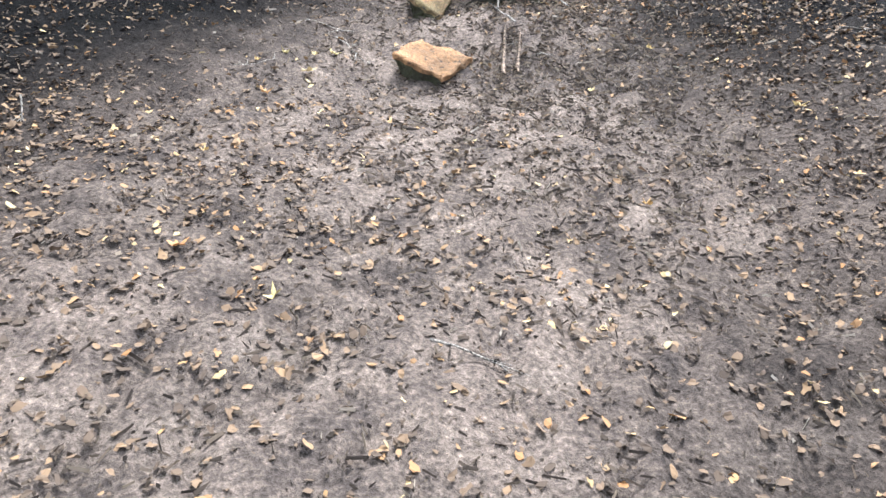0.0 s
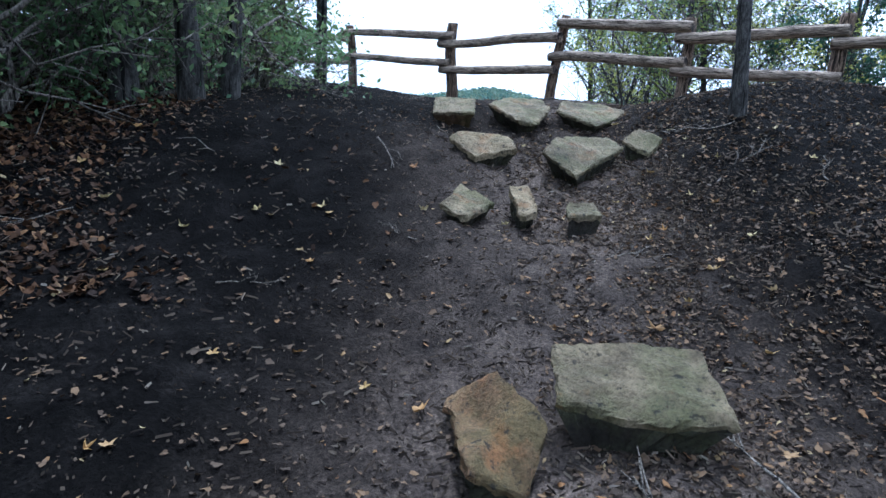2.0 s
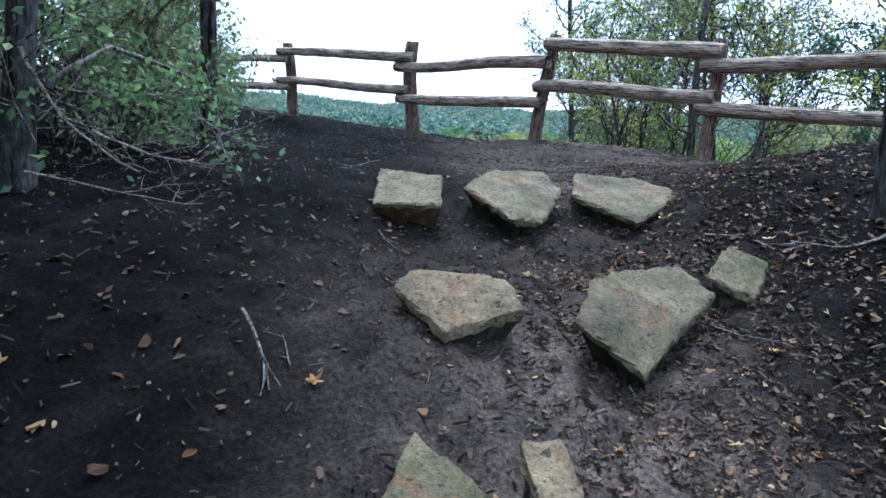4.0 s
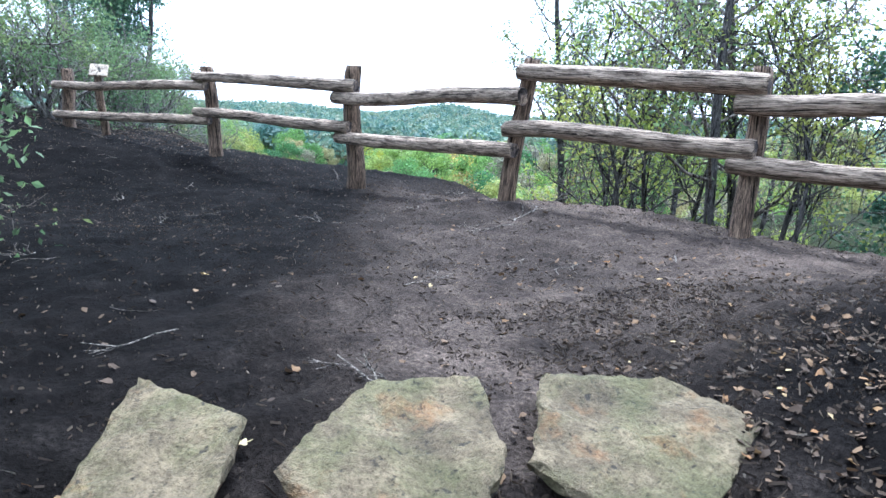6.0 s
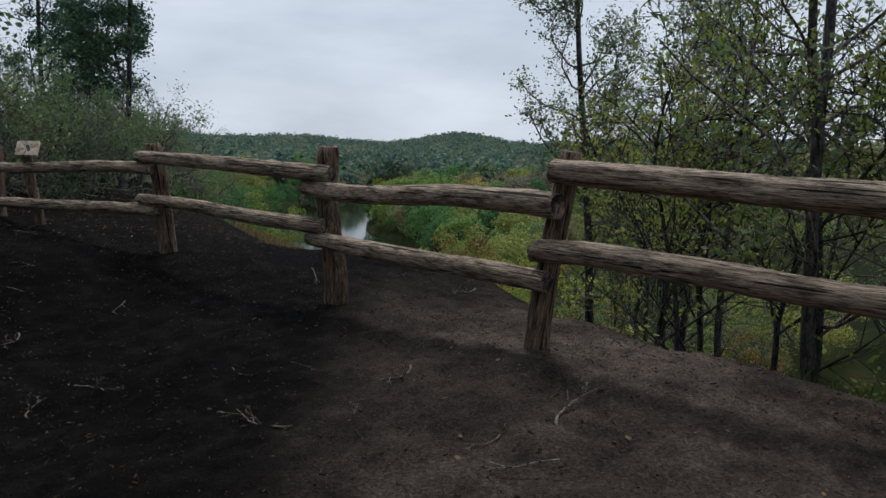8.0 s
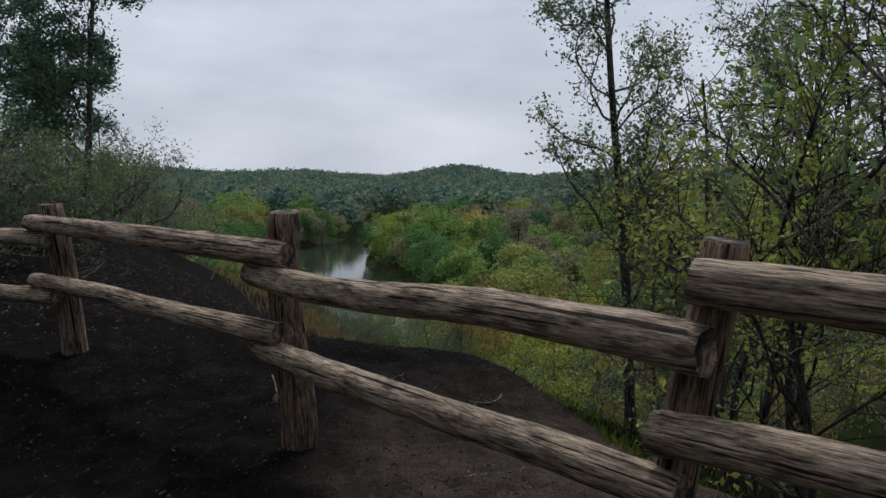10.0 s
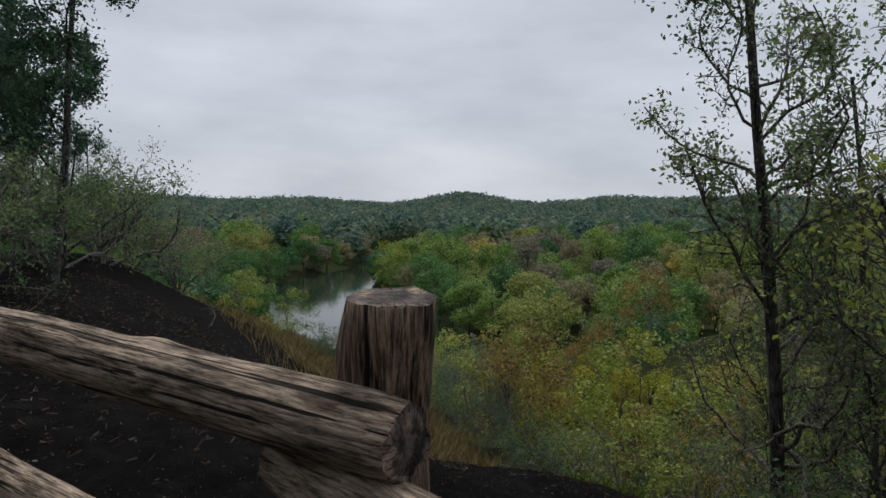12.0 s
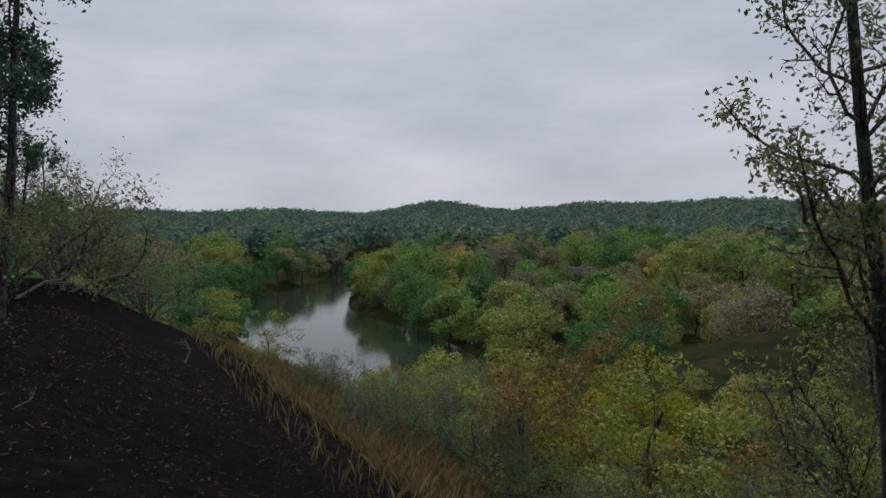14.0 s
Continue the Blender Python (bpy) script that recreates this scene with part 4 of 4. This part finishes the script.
def flat_leaves(rng, xy, size, tilt, lift):
    n = len(xy)
    shapes = np.array([lobed_leaf(rng) for _ in range(24)])[rng.integers(0, 24, n)] * (size * rng.uniform(0.45, 1.4, (n, 1, 1)))
    up = np.stack([rng.normal(0, tilt, n), rng.normal(0, tilt, n), np.ones(n)], -1)
    up /= np.linalg.norm(up, axis=1)[:, None]
    a = rng.uniform(0, 6.28, n)
    u = np.cross(np.stack([np.cos(a), np.sin(a), 0 * a], -1), up)
    u /= np.linalg.norm(u, axis=1)[:, None]
    w = np.cross(up, u)
    v = shapes[:, :, :1] * u[:, None] + shapes[:, :, 1:2] * w[:, None] + shapes[:, :, 2:] * up[:, None]
    v[:, :, 2] -= v[:, :, 2].min(1)[:, None] * 0.75
    v = v + np.stack([xy[:, 0], xy[:, 1], ground_z(xy[:, 0], xy[:, 1]) + lift], -1)[:, None]
    return v.reshape(-1, 3), np.arange(n * 9).reshape(-1, 9)


def spread_points(rng, count, x0, x1, y0, y1, want):
    out, have = [], 0
    while have < count:
        x, y = rng.uniform(x0, x1, 40000), rng.uniform(y0, y1, 40000)
        ok = rng.uniform(0, 1, 40000) < want(x, y)
        out.append(np.stack([x[ok], y[ok]], -1))
        have += ok.sum()
    return np.concatenate(out)[:count]


def litter_density(x, y):
    path = np.exp(-((x - (-1.9 + 0.5 * y - 0.02 * y * y)) / 0.75) ** 2)
    d = 0.55 + 0.45 * np.sin(x * 1.7 + 0.6 * y) * np.cos(y * 1.3 - x)
    left = smooth(-0.35, -0.75, x + 1.9 - 0.5 * y) * smooth(2.2, 3.4, y) * smooth(-2.6, -2.1, x + 0.35 * (4.0 - y))
    d = d * (1 - 0.85 * left)
    d = d * np.where(y > 7.6, np.where(x > 0, np.maximum(0.02, 0.55 - 0.25 * (y - 7.6)), 0.5), 1)
    return d * (1 - 0.35 * path * smooth(3, 1, y))


pts = spread_points(rng, 34000, -5, 4.2, -1.5, 13, litter_density)
v, f = flat_leaves(rng, pts, 0.031, 0.4, 0.003)
tagged(new("leaf_litter", mesh("leaf_litter", v, f, LITTER)), "dry brown fallen oak leaves scattered over the soil", "leaf litter", kind="stuff")
pts = spread_points(rng, 15000, -6, -0.5, 5.0, 10, lambda x, y: smooth(-1.3, -2.0, x + 0.06 * (y - 7) ** 2 + 0.25 * np.sin(2.3 * y)) + 0.02)
v, f = flat_leaves(rng, pts, 0.042, 0.55, 0.008)
tagged(new("leaf_drift", mesh("leaf_drift", v, f, DRIFT)), "deep drift of brown leaves under the brush", "leaf litter", kind="stuff")

pts = spread_points(rng, 120000, -4.5, 7.5, -1.8, 27, lambda x, y: (height(x, y) > -0.3) * np.where(y < 8.5, 0.13 + (0.35 + 0.65 * smooth(1.0, 3.0, y)) * np.exp(-((x + 1.8 - 0.52 * y) / 0.9) ** 2), np.where(y < 16, 0.14, 0.07)) * (0.7 + 0.3 * np.sin(2.1 * x + y)))
n = len(pts)
ang = rng.uniform(0, 6.28, n)
wide = 1 - 0.4 * smooth(6.5, 8.5, pts[:, 1]) + 0.8 * (pts[:, 1] > 16)
ln, wd = (0.006 + 0.05 * rng.random(n) ** 3) * wide, (0.002 + 0.005 * rng.random(n) ** 2) * wide
zz = ground_z(pts[:, 0], pts[:, 1]) + 0.004
ca, sa = np.cos(ang), np.sin(ang)
tl = rng.normal(0, 0.35, n) * ln
c = np.stack([pts[:, 0], pts[:, 1], zz], -1)
u = np.stack([ca * ln, sa * ln, tl], -1) * 0.5
w = np.stack([-sa * wd, ca * wd, 0 * wd], -1) * 0.5
up = np.stack([0 * wd, 0 * wd, wd * 0.8 + 0.004], -1)
v = np.stack([c - u - w, c - u + w, c + u + w, c + u - w, c - u * 0.9 + up, c + u * 0.9 + up], 1).reshape(-1, 3)
b6 = np.arange(n)[:, None] * 6
f = np.concatenate([b6 + k for k in ([0, 3, 5, 4], [2, 1, 4, 5])])
tagged(new("wood_chips", mesh("wood_chips", v, f, CHIP)), "small twigs and bark bits trodden into the soil", "wood debris", kind="stuff")

pts = spread_points(rng, 44000, -4.5, 3.2, -1.5, 7.0, lambda x, y: 0.8 * np.exp(-((x + 1.6 - 0.45 * y) / 0.5) ** 2) * smooth(2.8, 3.6, y) + (0.07 + 0.93 * smooth(0.5, 1.3, np.abs(x + 1.75 - 0.45 * y))) * smooth(6.2, 3.6, y) * (1 - 0.75 * smooth(2.4, 3.4, y) * smooth(-0.3, -0.7, x + 1.9 - 0.5 * y)) * (0.6 + 0.4 * np.sin(2.7 * x + 1.1 * y) * np.sin(1.9 * y - x)))
v, f = flat_leaves(rng, pts, 0.024, 0.35, 0.004)
tagged(new("leaf_crumbs", mesh("leaf_crumbs", v, f, LITTER)), "small broken brown leaf bits covering the lower path", "leaf litter", kind="stuff")

# single yellow leaves
turn = np.linspace(0, 2 * math.pi, 20, endpoint=False)
reach = np.where(np.arange(20) % 4 == 0, 0.62, np.where(np.arange(20) % 2 == 0, 0.22, 0.4)) * np.random.default_rng(3).uniform(0.8, 1.2, 20)
rim = np.stack([reach * np.cos(turn), reach * np.sin(turn), 0.35 * reach ** 2 + 0.05 * np.sin(3 * turn)], -1) * [0.068, 0.05, 0.06]
me = mesh("fallen_leaf", np.concatenate([rim, [[0, 0, 0]]]), [[i, (i + 1) % 20, 20] for i in range(20)], YELLOW_LITTER)
leaf0 = tagged(new("fallen_leaf", me), "pale yellow fallen maple leaf on dark soil", "leaf", "yellow fallen leaves")
spots = spread_points(rng, 95, -3.4, 2.6, 1.4, 9.5, lambda x, y: np.where(y < 7, 1.0, 0.35))
leaf0.matrix_basis = Matrix.Translation((-1.95, 3.96, float(ground_z(-1.95, 3.96)) + 0.015))
for x, y in spots:
    copy_thing(leaf0, Matrix.Translation((x, y, float(ground_z(x, y)) + 0.014)) @ Euler((rng.normal(0, 0.25), rng.normal(0, 0.25), rng.uniform(0, 6.28))).to_matrix().to_4x4() @ Matrix.Diagonal((rng.uniform(0.5, 1.2), rng.uniform(0.5, 1.2), rng.uniform(0.5, 2.5), 1)))


# ---- sticks and dead branches ----
def stick(name, seed, length, r, depth, label, mat=TWIG, kids=3):
    rg = np.random.default_rng(seed)
    store, tips = {"v": [], "f": [], "n": 0}, []
    grow(rg, store, tips, (0, 0, 0), (1, 0.1, 0), length, r, depth, 0.7, kids, 0.0, 0.16, 0.5, 6, 0.3)
    v = np.concatenate(store["v"])
    v[:, 2] *= 0.45
    v[:, 2] -= np.percentile(v[:, 2], 12)
    return tagged(new(name, mesh(name, v, np.concatenate(store["f"]), mat, True)), label, "stick", "fallen sticks")


def lay(ob, x, y, turn, scale=1.0):
    m = Matrix.Translation((x, y, float(ground_z(x, y)) + 0.006))
    e = 0.2
    nrm = Vector((float(height(x - e, y) - height(x + e, y)), float(height(x, y - e) - height(x, y + e)), 2 * e)).normalized()
    m = m @ Vector((0, 0, 1)).rotation_difference(nrm).to_matrix().to_4x4() @ Matrix.Rotation(radians(turn), 4, "Z") @ Matrix.Scale(scale, 4)
    return m


kinds = [stick("fallen_stick", 301, 0.42, 0.009, 1, "thin grey forked stick on the soil"), stick("fallen_stick", 302, 0.3, 0.007, 1, "short pale crooked twig on the soil", kids=2), stick("fallen_stick", 303, 0.55, 0.011, 2, "branching grey dead twig on the soil")]
for k, (x, y, t) in zip(kinds, [(-0.45, 3.25, 100), (-1.25, 3.55, 140), (1.55, 5.45, 30)]):
    k.matrix_basis = lay(k, x, y, t)
for x, y, t, s in [(-0.35, 3.0, 120, 0.8), (-0.15, 3.3, 95, 0.9), (-1.35, 3.55, 300, 0.7), (-1.9, 3.0, 30, 0.8), (0.3, 4.9, 20, 0.6), (0.75, 4.85, 150, 0.6), (2.3, 10.9, 150, 0.7), (2.6, 10.8, 100, 0.4), (3.1, 9.9, 160, 0.8), (2.8, 9.3, 200, 0.6), (3.6, 9.0, 240, 0.6), (1.9, 8.9, 30, 0.5)]:
    k = kinds[rng.integers(0, 3)]
    copy_thing(k, lay(k, x, y, t, s))
for x, y in spread_points(rng, 85, -3.2, 6.0, 0.3, 16, lambda x, y: 1.0 + 0 * x):
    if free_spot(x, y):
        continue
    k = kinds[rng.integers(0, 3)]
    copy_thing(k, lay(k, x, y, rng.uniform(0, 360), rng.uniform(0.35, 0.95)))
plank = stick("split_branch", 310, 0.42, 0.016, 0, "split weathered branch lying beside the steps", POST_WOOD)
plank.matrix_basis = lay(plank, -0.62, 2.98, 62)
second = copy_thing(plank, lay(plank, -0.55, 2.97, 60, 0.8))
dead = stick("dead_branch", 320, 1.5, 0.022, 2, "pale bleached dead branch hanging out of the brush", kids=4)
dead.matrix_basis = Matrix.Translation((-0.95, 7.7, float(ground_z(-0.95, 7.7)) + 0.62)) @ Euler((0.2, 0.95, radians(-80))).to_matrix().to_4x4() @ Matrix.Scale(0.5, 4)
for x, y, z, e, s in [(-0.7, 7.2, 0.35, (0.4, 0.45, -1.0), 0.7), (-0.9, 6.9, 0.3, (0.0, 0.3, -0.3), 0.8), (0.1, 8.6, 0.35, (0.3, 0.35, -1.9), 0.7), (-0.25, 8.1, 0.3, (0.1, 0.5, -1.2), 0.6), (2.0, 18.7, 0.15, (0.2, -0.05, 0.2), 0.6), (2.1, 18.4, 0.15, (0.4, -0.15, 0.5), 0.6), (1.9, 19.0, 0.2, (0.9, -0.2, -0.3), 0.65), (2.5, 19.5, 0.1, (0.3, 0.1, 0.8), 0.5), (4.3, 24.9, 0.2, (0.2, -0.2, 0.9), 1.0), (3.0, 31.0, 0.3, (0.2, 0.1, -0.3), 1.6)]:
    copy_thing(dead, Matrix.Translation((x, y, float(ground_z(x, y)) + z)) @ Euler(e).to_matrix().to_4x4() @ Matrix.Scale(s, 4))


# ---- grass ----
def grass(name, pts, hmin, hmax, mat, label, seed):
    rg = np.random.default_rng(seed)
    n = len(pts)
    z = ground_z(pts[:, 0], pts[:, 1])
    h = rg.uniform(hmin, hmax, n)
    a = rg.uniform(0, 6.28, n)
    b = rg.normal(0, 0.28, (n, 2)) * h[:, None]
    wd = 0.003 + 0.01 * h
    o = np.stack([np.cos(a) * wd, np.sin(a) * wd], -1)
    c = np.concatenate([pts, z[:, None] - 0.01], 1)
    v = np.stack([c + np.concatenate([-o, 0 * h[:, None]], 1), c + np.concatenate([o, 0 * h[:, None]], 1), c + np.concatenate([b * 0.35 + o * 0.6, h[:, None] * 0.6], 1), c + np.concatenate([b, h[:, None]], 1)], 1).reshape(-1, 3)
    tagged(new(name, mesh(name, v, np.arange(n * 4).reshape(-1, 4), mat)), label, "grass", kind="stuff")


def brow(x, y):
    """Dry grass along the brow of the bluff."""
    z = height(x, y)
    return np.where((z > -1.1) & (z < 0.1), 1.0, np.where((z > -6) & (z < 0.8), 0.06, 0.0))


grass("dry_grass", spread_points(rng, 16000, 3.5, 12, 17.0, 36, brow), 0.1, 0.4, DRY_GRASS, "dry straw-coloured grass along the bluff edge", 1)
grass("green_grass", spread_points(rng, 16000, 4.4, 13, 7.0, 19, lambda x, y: np.where((x > np.interp(y, BROW_Y, BROW_X) + 0.3 + 0.3 * np.sin(2.3 * y)) & (y < 17) | (x > 9.5), 1.0, 0.0)), 0.03, 0.15, GREEN_GRASS, "short green grass beyond the fence", 2)
